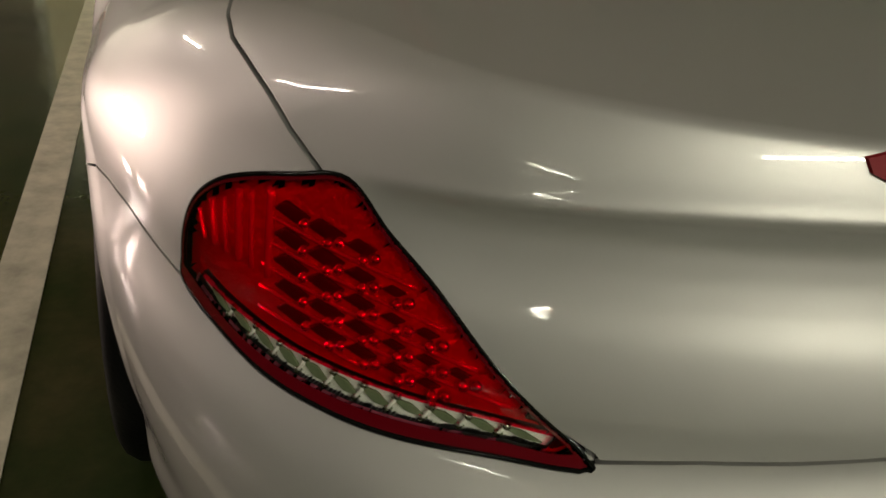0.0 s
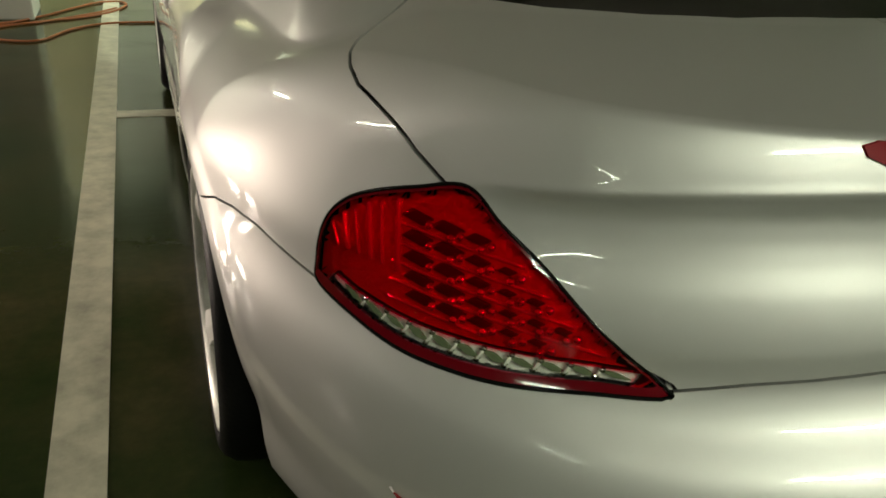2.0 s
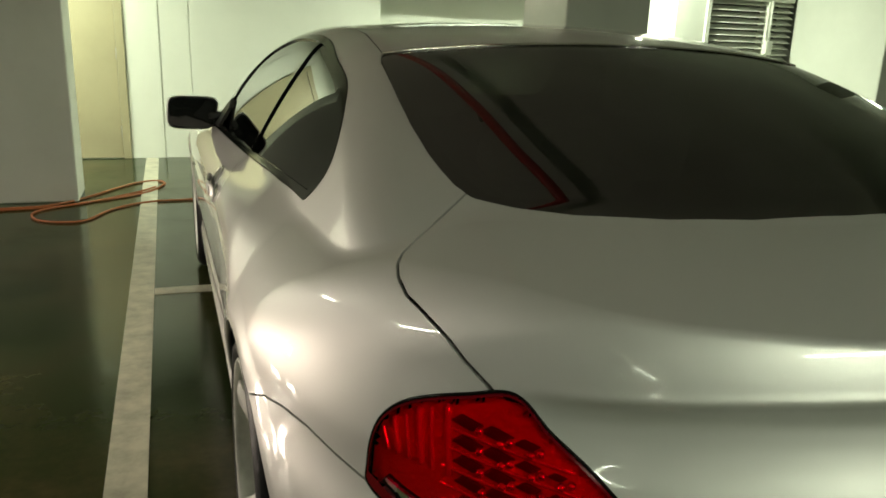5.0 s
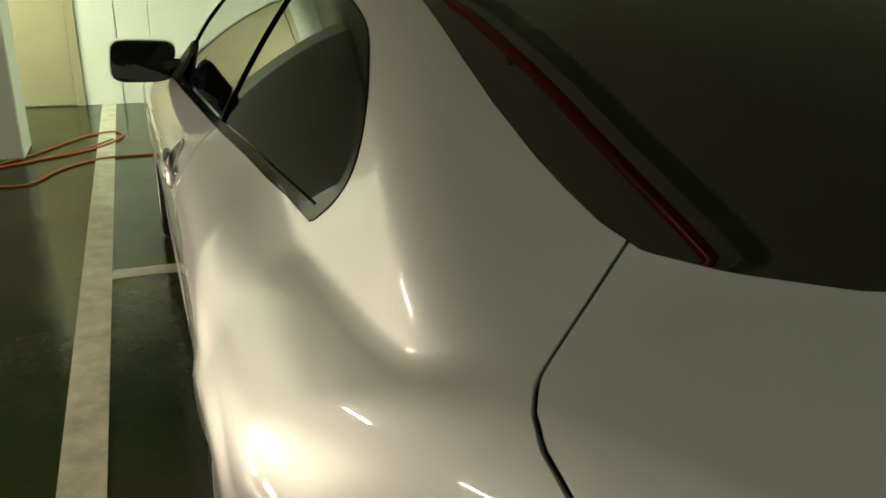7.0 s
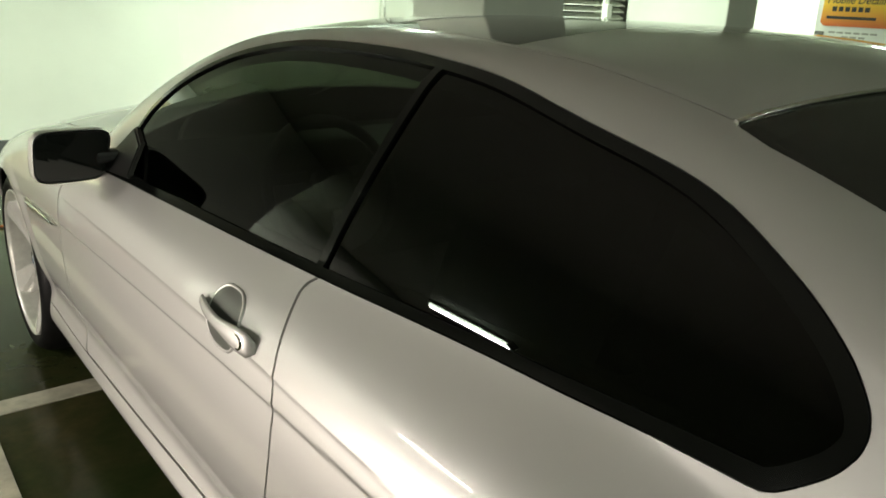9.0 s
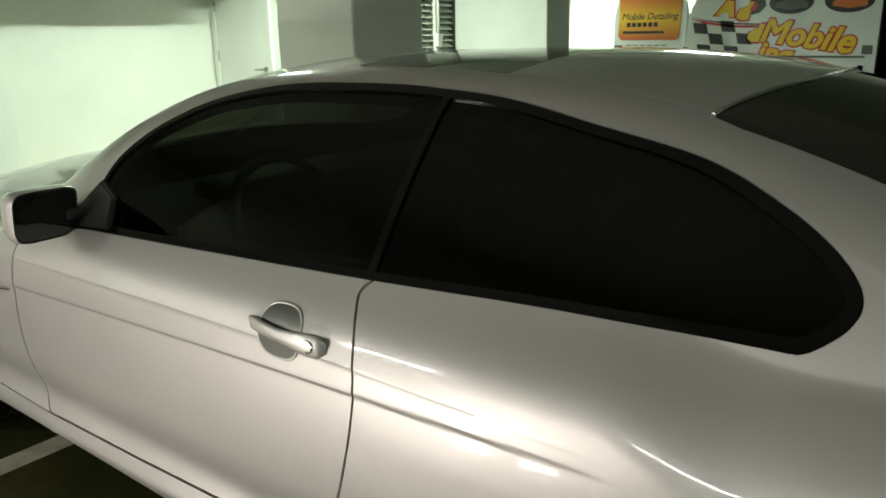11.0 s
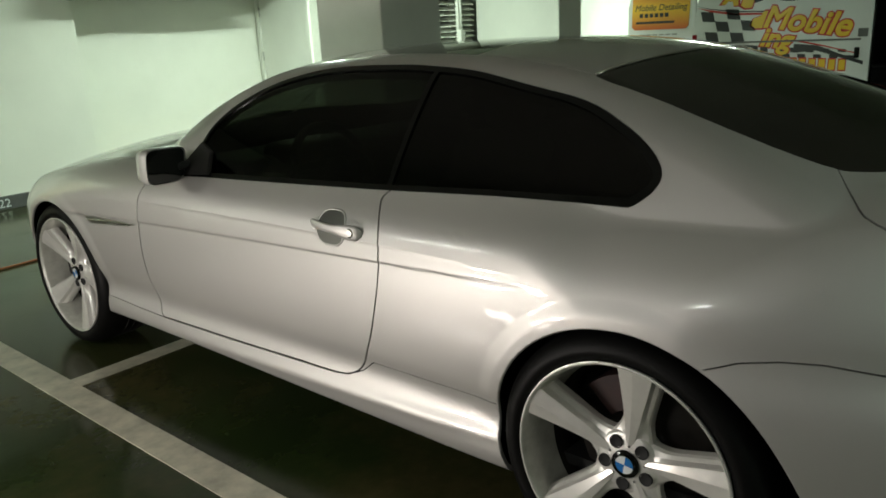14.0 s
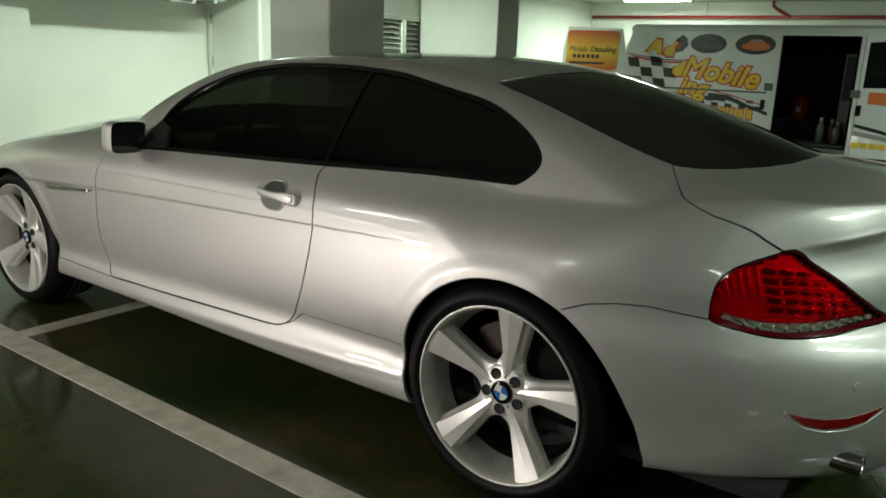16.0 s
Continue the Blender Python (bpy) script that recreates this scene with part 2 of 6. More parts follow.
def tube(points, radius, sides=8, closed=False, bm=None, caps=True):
    """A round bar along the points."""
    bm = bm or bmesh.new()
    pts = [Vector(p) for p in points]
    rings = []
    n = len(pts)
    ref = None
    for i, p in enumerate(pts):
        a = pts[(i - 1) % n] if closed or i > 0 else p
        b = pts[(i + 1) % n] if closed or i < n - 1 else p
        d = (b - a).normalized()
        if ref is None:
            ref = Vector((0, 0, 1)) if abs(d.z) < 0.9 else Vector((1, 0, 0))
        u = d.cross(ref).normalized()
        w = u.cross(d).normalized()
        ref = w
        r = radius(i / max(n - 1, 1)) if callable(radius) else radius
        rings.append([bm.verts.new(p + r * (math.cos(2 * math.pi * k / sides) * u + math.sin(2 * math.pi * k / sides) * w)) for k in range(sides)])
    for i in range(n if closed else n - 1):
        a, b = rings[i], rings[(i + 1) % n]
        for k in range(sides):
            bm.faces.new((a[k], a[(k + 1) % sides], b[(k + 1) % sides], b[k])).smooth = True
    if caps and not closed:
        bm.faces.new(rings[0][::-1])
        bm.faces.new(rings[-1])
    return bm


def lathe(profile, sides=64, bm=None, axis="x"):
    """Turns (along, radius) pairs round the axis."""
    bm = bm or bmesh.new()
    rings = []
    for s, r in profile:
        rings.append([bm.verts.new((s, r * math.cos(2 * math.pi * k / sides), r * math.sin(2 * math.pi * k / sides)) if axis == "x" else
                                   (r * math.cos(2 * math.pi * k / sides), r * math.sin(2 * math.pi * k / sides), s)) for k in range(sides)])
    for a, b in zip(rings, rings[1:]):
        for k in range(sides):
            bm.faces.new((a[k], a[(k + 1) % sides], b[(k + 1) % sides], b[k])).smooth = True
    return bm


def disc(s, r, sides=48, bm=None):
    bm = bm or bmesh.new()
    bm.faces.new([bm.verts.new((s, r * math.cos(2 * math.pi * k / sides), r * math.sin(2 * math.pi * k / sides))) for k in range(sides)])
    return bm


def slab(outline, lo, hi, plane="yz", bm=None, bevel=0.0):
    """A flat plate from a closed outline: in the yz, xz or xy plane, from lo to hi across it."""
    bm = bm or bmesh.new()
    put = {"yz": lambda p, q, d: (d, p, q), "xz": lambda p, q, d: (p, d, q), "xy": lambda p, q, d: (p, q, d)}[plane]
    a = [bm.verts.new(put(p, q, lo)) for p, q in outline]
    b = [bm.verts.new(put(p, q, hi)) for p, q in outline]
    bm.faces.new(a[::-1])
    top = bm.faces.new(b)
    n = len(outline)
    for k in range(n):
        bm.faces.new((a[k], a[(k + 1) % n], b[(k + 1) % n], b[k]))
    if bevel:
        bmesh.ops.bevel(bm, geom=list(top.edges), offset=bevel, segments=2, affect="EDGES")
    return bm
# ---- the coupe's outer form: a smooth solid from a few profile curves (y ahead from the rear axle, z up) ----
def spline(xs, ys, soft=0.0):
    """A smooth curve through the given knots, its bends eased over the length soft."""
    xs, ys = np.array(xs, float), np.array(ys, float)
    h = np.diff(xs)
    d = np.diff(ys) / h
    m = np.zeros_like(ys)
    m[1:-1] = (d[:-1] * h[1:] + d[1:] * h[:-1]) / (h[:-1] + h[1:])
    m[0], m[-1] = d[0], d[-1]
    q = np.linspace(xs[0] - 0.2, xs[-1] + 0.2, 6001)
    i = np.clip(np.searchsorted(xs, q, side="right") - 1, 0, len(h) - 1)
    t = (np.clip(q, xs[0], xs[-1]) - xs[i]) / h[i]
    t2, t3 = t * t, t * t * t
    v = ys[i] * (2 * t3 - 3 * t2 + 1) + h[i] * m[i] * (t3 - 2 * t2 + t) + ys[i + 1] * (3 * t2 - 2 * t3) + h[i] * m[i + 1] * (t3 - t2)
    v = v + np.minimum(q - xs[0], 0) * m[0] + np.maximum(q - xs[-1], 0) * m[-1]
    if soft:
        n = int(3 * soft / (q[1] - q[0])) + 1
        k = np.exp(-0.5 * (np.arange(-n, n + 1) * (q[1] - q[0]) / soft) ** 2)
        pad = np.concatenate([v[0] + m[0] * (q[1] - q[0]) * np.arange(-n, 0), v, v[-1] + m[-1] * (q[1] - q[0]) * np.arange(1, n + 1)])
        v = np.convolve(pad, k / k.sum(), "valid")
    return lambda x: np.interp(x, q, v)


def both(a, b, r):
    """Where both solids overlap, with the edge rounded to radius r."""
    u, v = np.maximum(a + r, 0), np.maximum(b + r, 0)
    return np.minimum(np.maximum(a, b), -r) + np.sqrt(u * u + v * v) if np.isscalar(r) else np.where((u > 0) & (v > 0), np.sqrt(u * u + v * v) - r, np.maximum(a, b))


def either(a, b, r):
    return -both(-a, -b, r)


half_width = spline([-1.2, -0.6, -0.2, 0.0, 0.3, 0.8, 1.5, 2.1, 2.5, 2.8, 3.1, 3.4, 3.8],
                    [0.85, 0.893, 0.915, 0.925, 0.925, 0.918, 0.922, 0.928, 0.93, 0.93, 0.912, 0.87, 0.76], 0.12)
side_form = spline([0.08, 0.18, 0.24, 0.30, 0.345, 0.42, 0.52, 0.60, 0.68, 0.74, 0.79, 0.85, 0.90, 0.95, 1.0, 1.15],
                   [-0.10, -0.055, -0.030, -0.032, -0.048, -0.026, -0.010, -0.005, -0.003, -0.006, -0.013, -0.036, -0.079, -0.14, -0.21, -0.43], 0.024)
crease_height = spline([0.0, 0.3, 0.75, 1.5, 2.0, 2.45, 3.0], [0.752, 0.742, 0.726, 0.704, 0.687, 0.665, 0.64], 0.1)
crease_depth = spline([0.22, 0.40, 0.75, 2.0, 2.5, 2.8], [0.0, 0.0028, 0.004, 0.004, 0.003, 0.0], 0.04)
ridge_height = spline([0.30, 0.40, 0.94, 1.6, 2.3], [0.302, 0.296, 0.268, 0.25, 0.24], 0.05)
ridge_depth = spline([0.25, 0.40, 0.55, 0.95, 1.6, 2.3], [0.003, 0.0055, 0.007, 0.006, 0.004, 0.0], 0.03)
deck_height = spline([-1.3, -0.98, -0.9, -0.6, -0.34, 0.0, 1.0, 1.9, 2.3, 2.8, 3.2, 3.5, 3.68, 3.8],
                     [0.955, 0.970, 0.976, 1.008, 1.036, 1.036, 1.03, 1.01, 0.975, 0.915, 0.83, 0.73, 0.64, 0.56], 0.05)
deck_crown = spline([-1.2, -0.3, 0.5, 1.5, 3.5], [0.125, 0.125, 0.15, 0.15, 0.15], 0.1)
tail_form = spline([0.10, 0.22, 0.32, 0.44, 0.54, 0.60, 0.64, 0.67, 0.72, 0.78, 0.82, 0.85, 0.876, 0.889, 0.8975, 0.911, 0.93, 0.955, 0.975, 1.1],
                   [-0.98, -1.06, -1.115, -1.138, -1.128, -1.098, -1.055, -1.037, -1.030, -1.012, -0.994, -0.984, -0.981, -0.9865, -0.9955, -0.991, -0.983, -0.969, -0.952, -0.76], 0.0035)
corner_form = spline([0.10, 0.22, 0.32, 0.44, 0.54, 0.60, 0.64, 0.67, 0.72, 0.78, 0.84, 0.90, 0.95, 1.1],
                     [-0.98, -1.06, -1.115, -1.138, -1.128, -1.098, -1.055, -1.037, -1.031, -1.016, -0.999, -0.978, -0.955, -0.86], 0.02)
sill_height = spline([-1.2, -0.45, 0.3, 2.3, 3.2, 3.8], [0.265, 0.24, 0.195, 0.215, 0.20, 0.22], 0.1)
nose_form = spline([0.10, 0.2, 0.35, 0.5, 0.65, 0.8], [3.55, 3.66, 3.70, 3.69, 3.64, 3.5], 0.04)
roof_height = spline([-1.4, -0.8, -0.585, -0.45, -0.34, -0.2, 0.0, 0.25, 0.5, 0.75, 1.0, 1.25, 1.5, 1.65, 1.8, 2.0, 2.2, 2.4, 2.7],
                     [0.62, 0.94, 1.038, 1.086, 1.130, 1.181, 1.25, 1.323, 1.362, 1.374, 1.374, 1.362, 1.333, 1.293, 1.235, 1.13, 1.01, 0.88, 0.70], 0.05)
roof_crown = spline([-0.8, -0.45, -0.2, 0.0, 0.3, 0.8, 1.2, 1.6, 2.2], [0.30, 0.26, 0.21, 0.185, 0.13, 0.10, 0.11, 0.18, 0.30], 0.1)
cabin_width = spline([-0.7, -0.52, -0.38, -0.25, -0.10, 0.06, 0.5, 0.8, 1.5, 2.2, 2.6], [0.57, 0.695, 0.760, 0.777, 0.777, 0.783, 0.80, 0.805, 0.805, 0.79, 0.76], 0.1)
REAR_HUB, FRONT_HUB, HUB_Z = 0.0, 2.78, 0.336


def arch_way(u, v, hub):
    """Metres outward from the edge of a wheel opening; the rear one runs out straighter behind."""
    d = np.hypot(u, v)
    if hub == REAR_HUB:
        d = d - np.minimum(0.056 * np.exp(-np.arctan2(v, -u) / 0.4 * (u < 0) - 9 * (u >= 0)), 0.085)
    return d - 0.353


def cabin_form(a, y, z):
    """The glasshouse alone."""
    q = z - 0.92
    glass_side = (a - cabin_width(y) + 0.46 * q + 0.50 * q * np.abs(q)) * 0.82
    roof = (z - roof_height(y) + 0.1148 - roof_crown(y) * (0.3136 - a * a)) * 0.85
    return np.maximum(both(glass_side, roof, 0.042 + 0.013 * np.clip((y + 0.12) / 0.3, 0, 1) + 0 * a), np.maximum(0.8 - z, -0.70 - y))


def car_form(x, y, z):
    """Below nought inside the coupe, above it outside, roughly in metres."""
    a = np.abs(x)
    flare = 0.0
    for hub in (REAR_HUB, FRONT_HUB):
        k = np.clip((0.068 - arch_way(y - hub, z - HUB_Z, hub)) / 0.048, 0, 1)
        flare = flare + 0.0065 * k * k * (3 - 2 * k) * np.clip((z - 0.28) / 0.14, 0, 1)
    rise = z - crease_height(y)
    under = 0.5 - 0.5 * np.tanh((rise + 0.002) / 0.0035)
    crease = -np.maximum(crease_depth(y), 0) * under * np.exp(np.minimum(rise, 0) / 0.11)
    ridge = np.maximum(ridge_depth(y), 0) * np.exp(-((z - ridge_height(y)) / 0.020) ** 2)
    side = (a - half_width(y) - side_form(z) - flare - crease - ridge) * 0.93
    shoulder = np.clip((0.40 - np.abs(y + 0.10)) / 0.25, 0, 1)
    top = (z - deck_height(y) + deck_crown(y) * a * a + 1.1 * shoulder * shoulder * (3 - 2 * shoulder) * np.maximum(a - 0.62, 0) ** 2) * 0.97
    up = np.clip((z - 0.70) / 0.15, 0, 1)
    wave = np.clip((0.88 - z) / 0.18, 0, 1)
    lift = 0.085 * np.clip(1 - (a / 0.56) ** 2, 0, 1) ** 2 * wave * wave * (3 - 2 * wave)
    level = z - lift + (0.19 * a * a - 0.03) * up * up * (3 - 2 * up)
    round_off = np.clip((a - 0.54) / 0.14, 0, 1)
    round_off = round_off * round_off * (3 - 2 * round_off)
    tail = (tail_form(level) * (1 - round_off) + corner_form(level) * round_off + 0.62 * a * a + 0.42 * a ** 6 - y) * 0.85
    nose = (y - nose_form(z) + 0.42 * a * a + 0.25 * a ** 6) * 0.85
    lip = np.clip((a - 0.55) / 0.25, 0, 1)
    lower = both(side, top, 0.11 + 0 * a)
    lower = both(lower, tail, 0.007 + 0.105 * lip * lip * (3 - 2 * lip))
    lower = both(lower, nose, 0.10 + 0 * a)
    lower = both(lower, sill_height(y) - z, 0.02 + 0 * a)
    cabin = cabin_form(a, y, z)
    blend = np.clip((y + 0.02) / 0.35, 0, 1)
    return either(lower, cabin, 0.008 + 0.03 * blend * blend * (3 - 2 * blend) + 0 * a)

# ---- the coupe: skin, cut into panels along its shut lines ----
def slope(P, e=1e-3):
    return np.stack([car_form(*(P + np.eye(3)[i] * e).T) - car_form(*(P - np.eye(3)[i] * e).T) for i in range(3)], 1) / (2 * e)


def skin(h):
    """The left half of the coupe's surface as vertices, outward normals and triangles."""
    X, Y, Z = np.arange(-0.985, h * 1.5, h), np.arange(-1.22, 3.8, h), np.arange(0.14, 1.42, h)
    F = car_form(X[:, None, None], Y[None, :, None], Z[None, None, :])
    S = F < 0
    n = tuple(s - 1 for s in F.shape)
    count = sum(S[i:i + n[0], j:j + n[1], k:k + n[2]].astype(np.int8) for i in (0, 1) for j in (0, 1) for k in (0, 1))
    cell = (count > 0) & (count < 8)
    index = -np.ones(n, int)
    c = np.argwhere(cell)
    index[cell] = np.arange(len(c))
    P = np.stack([X[c[:, 0]], Y[c[:, 1]], Z[c[:, 2]]], 1) + h / 2
    for _ in range(7):
        g = slope(P)
        P = P - np.clip(car_form(*P.T) / np.maximum((g * g).sum(1), 0.05), -h, h)[:, None] * g
    quads = []
    for ax in range(3):
        a, b = [slice(None)] * 3, [slice(None)] * 3
        a[ax], b[ax] = slice(0, -1), slice(1, None)
        o = [q for q in range(3) if q != ax]
        e = np.argwhere(S[tuple(a)] != S[tuple(b)])
        e = e[(e[:, o[0]] > 0) & (e[:, o[1]] > 0) & (e[:, o[0]] < n[o[0]]) & (e[:, o[1]] < n[o[1]])]

        def corner(d0, d1):
            w = e.copy()
            w[:, o[0]] -= d0
            w[:, o[1]] -= d1
            return index[tuple(w.T)]
        quads.append(np.stack([corner(1, 1), corner(0, 1), corner(0, 0), corner(1, 0)], 1))
    Q = np.concatenate(quads)
    # a light smoothing along the surface evens out the cells
    for _ in range(3):
        acc, num = np.zeros_like(P), np.zeros(len(P))
        for k in range(4):
            for m in (1, 3):
                np.add.at(acc, Q[:, k], P[Q[:, (k + m) % 4]])
                np.add.at(num, Q[:, k], 1)
        P = np.where(num[:, None] > 0, 0.5 * P + 0.5 * acc / np.maximum(num, 1)[:, None], P)
        for _ in range(3):
            g = slope(P)
            P = P - np.clip(car_form(*P.T) / np.maximum((g * g).sum(1), 0.05), -h, h)[:, None] * g
    N = slope(P)
    N /= np.linalg.norm(N, axis=1)[:, None] + 1e-9
    fn = np.cross(P[Q[:, 1]] - P[Q[:, 0]], P[Q[:, 2]] - P[Q[:, 0]])
    back = (fn * N[Q[:, 0]]).sum(1) < 0
    Q[back] = Q[back][:, ::-1]
    T = np.concatenate([Q[:, [0, 1, 2]], Q[:, [0, 2, 3]]])
    return P, N, T


def cut(mesh, phi):
    """Keeps what lies where phi is above nought, cutting triangles along its zero line."""
    P, N, T = mesh
    if not len(T):
        return mesh
    pos = phi[T] > 0
    k = pos.sum(1)
    whole = T[k == 3]
    newP, newN, tris = [P], [N], [whole]
    base = len(P)
    for want in (1, 2):
        t, p = T[k == want], pos[k == want]
        if not len(t):
            continue
        odd = np.argmax(p, 1) if want == 1 else np.argmin(p, 1)
        r = np.arange(len(t))
        A, B, C = t[r, odd], t[r, (odd + 1) % 3], t[r, (odd + 2) % 3]
        pts = []
        for E in (B, C):
            w = (phi[A] / (phi[A] - phi[E]))[:, None]
            newP.append(P[A] + (P[E] - P[A]) * w)
            newN.append(N[A] + (N[E] - N[A]) * w)
            pts.append(base + r)
            base += len(t)
        if want == 1:
            tris.append(np.stack([A, pts[0], pts[1]], 1))
        else:
            tris += [np.stack([B, C, pts[0]], 1), np.stack([C, pts[1], pts[0]], 1)]
    P, N, T = np.concatenate(newP), np.concatenate(newN), np.concatenate(tris)
    used, T = np.unique(T, return_inverse=True)
    P, N = P[used], N[used]
    return P, N / (np.linalg.norm(N, axis=1)[:, None] + 1e-9), T.reshape(-1, 3)


def inside(u, v, outline):
    """Distance to a closed outline in a chart: above nought inside."""
    o = np.array(outline, float)
    best = np.full(u.shape, 1e9)
    odd = np.zeros(u.shape, bool)
    for (x0, y0), (x1, y1) in zip(o, np.roll(o, -1, 0)):
        dx, dy = x1 - x0, y1 - y0
        t = np.clip(((u - x0) * dx + (v - y0) * dy) / (dx * dx + dy * dy + 1e-12), 0, 1)
        best = np.minimum(best, np.hypot(u - x0 - t * dx, v - y0 - t * dy))
        if y0 != y1:
            odd ^= ((v < y0) != (v < y1)) & (u < x0 + (v - y0) * dx / dy)
    return np.where(odd, best, -best)


def rounded(outline, steps=6):
    """A closed Catmull-Rom curve through the outline's points."""
    o = np.array(outline, float)
    n = len(o)
    out = []
    for i in range(n):
        a, b, c, d = o[i - 1], o[i], o[(i + 1) % n], o[(i + 2) % n]
        for k in range(steps):
            t = k / steps
            out.append(0.5 * (2 * b + (c - a) * t + (2 * a - 5 * b + 4 * c - d) * t * t + (3 * b - a - 3 * c + d) * t ** 3))
    return np.array(out)


GAP = 0.0019
CHARTS = {"side": lambda P: (P[:, 1], P[:, 2]), "corner": lambda P: (P[:, 1] - P[:, 0], P[:, 2]),
          "lid": lambda P: (-P[:, 0], P[:, 1] + P[:, 2]), "plan": lambda P: (-P[:, 0], P[:, 1])}


def split(mesh, chart, outline, gap=GAP, extra=None):
    """Cuts a panel out of the skin: the panel and the rest, with a shut line between them."""
    phi = inside(*CHARTS[chart](mesh[0]), outline)
    if extra is not None:
        phi = np.minimum(phi, extra(mesh[0]))
    return cut(mesh, phi - gap), cut(mesh, -phi - gap)


def finer(mesh):
    """Each triangle in four, for clean cuts."""
    P, N, T = mesh
    e = np.sort(np.concatenate([T[:, [0, 1]], T[:, [1, 2]], T[:, [2, 0]]]), 1)
    key, back = np.unique(e[:, 0] * (len(P) + 1) + e[:, 1], return_inverse=True)
    a, b = key // (len(P) + 1), key % (len(P) + 1)
    m = (len(P) + back.ravel()).reshape(3, -1)
    PP = np.concatenate([P, (P[a] + P[b]) / 2])
    for _ in range(3):
        g = slope(PP[len(P):])
        PP[len(P):] -= np.clip(car_form(*PP[len(P):].T) / np.maximum((g * g).sum(1), 0.05), -0.003, 0.003)[:, None] * g
    NN = slope(PP)
    NN /= np.linalg.norm(NN, axis=1)[:, None] + 1e-9
    return PP, NN, np.concatenate([np.stack([T[:, 0], m[0], m[2]], 1), np.stack([m[0], T[:, 1], m[1]], 1), np.stack([m[2], m[1], T[:, 2]], 1), np.stack([m[0], m[1], m[2]], 1)])


def mirrored(mesh):
    P, N, T = mesh
    return P * [-1, 1, 1], N * [-1, 1, 1], T[:, ::-1]


def joined(a, b):
    return np.concatenate([a[0], b[0]]), np.concatenate([a[1], b[1]]), np.concatenate([a[2], b[2] + len(a[0])])


def shell(name, mesh, mat, depth=0.012, sink=0.0, way=None):
    """A panel with thickness: the skin and a turned-in edge all round."""
    P, N, T = mesh
    P = P - N * sink if way is None else P + np.array(way) * sink - N * 0.004
    drop = N if way is None else -np.array(way) + 0 * N
    e = np.concatenate([T[:, [0, 1]], T[:, [1, 2]], T[:, [2, 0]]])
    key = np.sort(e, 1)
    _, first, count = np.unique(key[:, 0] * (len(P) + 1) + key[:, 1], return_index=True, return_counts=True)
    rim = e[first[count == 1]]
    rim = rim[(np.abs(P[rim[:, 0], 0]) > 1e-5) | (np.abs(P[rim[:, 1], 0]) > 1e-5)]
    if depth and len(rim):
        a, b = rim.T
        out = np.cross(P[b] - P[a], N[a])
        out /= np.linalg.norm(out, axis=1)[:, None] + 1e-9
        m, n0 = len(rim), len(P)
        V = np.concatenate([P, P[a], P[b], P[b] - drop[b] * depth, P[a] - drop[a] * depth])
        NN = np.concatenate([N, out, out, out, out])
        i = np.arange(m)
        return mesh_of(name, V, (T, np.stack([n0 + m + i, n0 + i, n0 + 3 * m + i, n0 + 2 * m + i], 1)), mat, True, NN)
    return mesh_of(name, P, T, mat, True, N)


# outlines of the panels in their charts
WINDOW_BAND = rounded([(1.84, 0.8695), (1.79, 0.90), (1.745, 0.975), (1.70, 1.045), (1.60, 1.118), (1.45, 1.182), (1.28, 1.219), (1.12, 1.234), (0.90, 1.237), (0.77, 1.2325),
                       (0.60, 1.219), (0.42, 1.187), (0.23, 1.149), (0.108, 1.0995), (0.037, 1.058), (-0.001, 1.022), (-0.012, 0.995), (-0.003, 0.969), (0.021, 0.945), (0.048, 0.9285),
                       (0.09, 0.9275), (0.38, 0.924), (0.80, 0.9055), (1.26, 0.889), (1.65, 0.876)])
DOOR = rounded([(0.80, 0.94), (0.775, 0.885), (0.738, 0.82), (0.729, 0.76), (0.733, 0.70), (0.748, 0.625), (0.785, 0.51), (0.828, 0.425), (0.868, 0.366), (0.912, 0.332), (0.985, 0.316),
                (1.22, 0.310), (1.55, 0.302), (1.90, 0.297), (1.985, 0.296), (2.012, 0.33), (2.028, 0.45), (2.03, 0.56), (2.018, 0.69), (2.002, 0.78), (1.97, 0.85), (1.90, 0.90), (1.5, 0.94)])
SILL = [(0.30, 0.400), (0.60, 0.395), (0.815, 0.392), (0.868, 0.350), (0.905, 0.333), (0.99, 0.313), (1.22, 0.307), (1.55, 0.299), (1.985, 0.293), (2.2, 0.297), (2.45, 0.305), (2.45, 0.10), (0.30, 0.10)]
LAMP = rounded([(-0.034, 0.844), (0.055, 0.828), (0.145, 0.806), (0.20, 0.785), (0.237, 0.757), (0.252, 0.724), (0.256, 0.69), (0.248, 0.664), (0.15, 0.6455), (0.047, 0.634), (-0.062, 0.634),
                (-0.167, 0.640), (-0.30, 0.655), (-0.385, 0.664), (-0.412, 0.672), (-0.343, 0.702), (-0.272, 0.735), (-0.189, 0.776), (-0.103, 0.8115)])
BUMPER = [(0.80, 0.615), (0.717, 0.646), (0.642, 0.668), (0.55, 0.681), (0.45, 0.684), (0.37, 0.677), (0.25, 0.667), (0.20, 0.70), (-0.2, 0.70), (-0.400, 0.674), (-0.412, 0.677), (-0.518, 0.700),
          (-0.608, 0.716), (-0.705, 0.735), (-0.85, 0.752), (-1.2, 0.757), (-1.3, 0.0), (0.80, 0.0)]
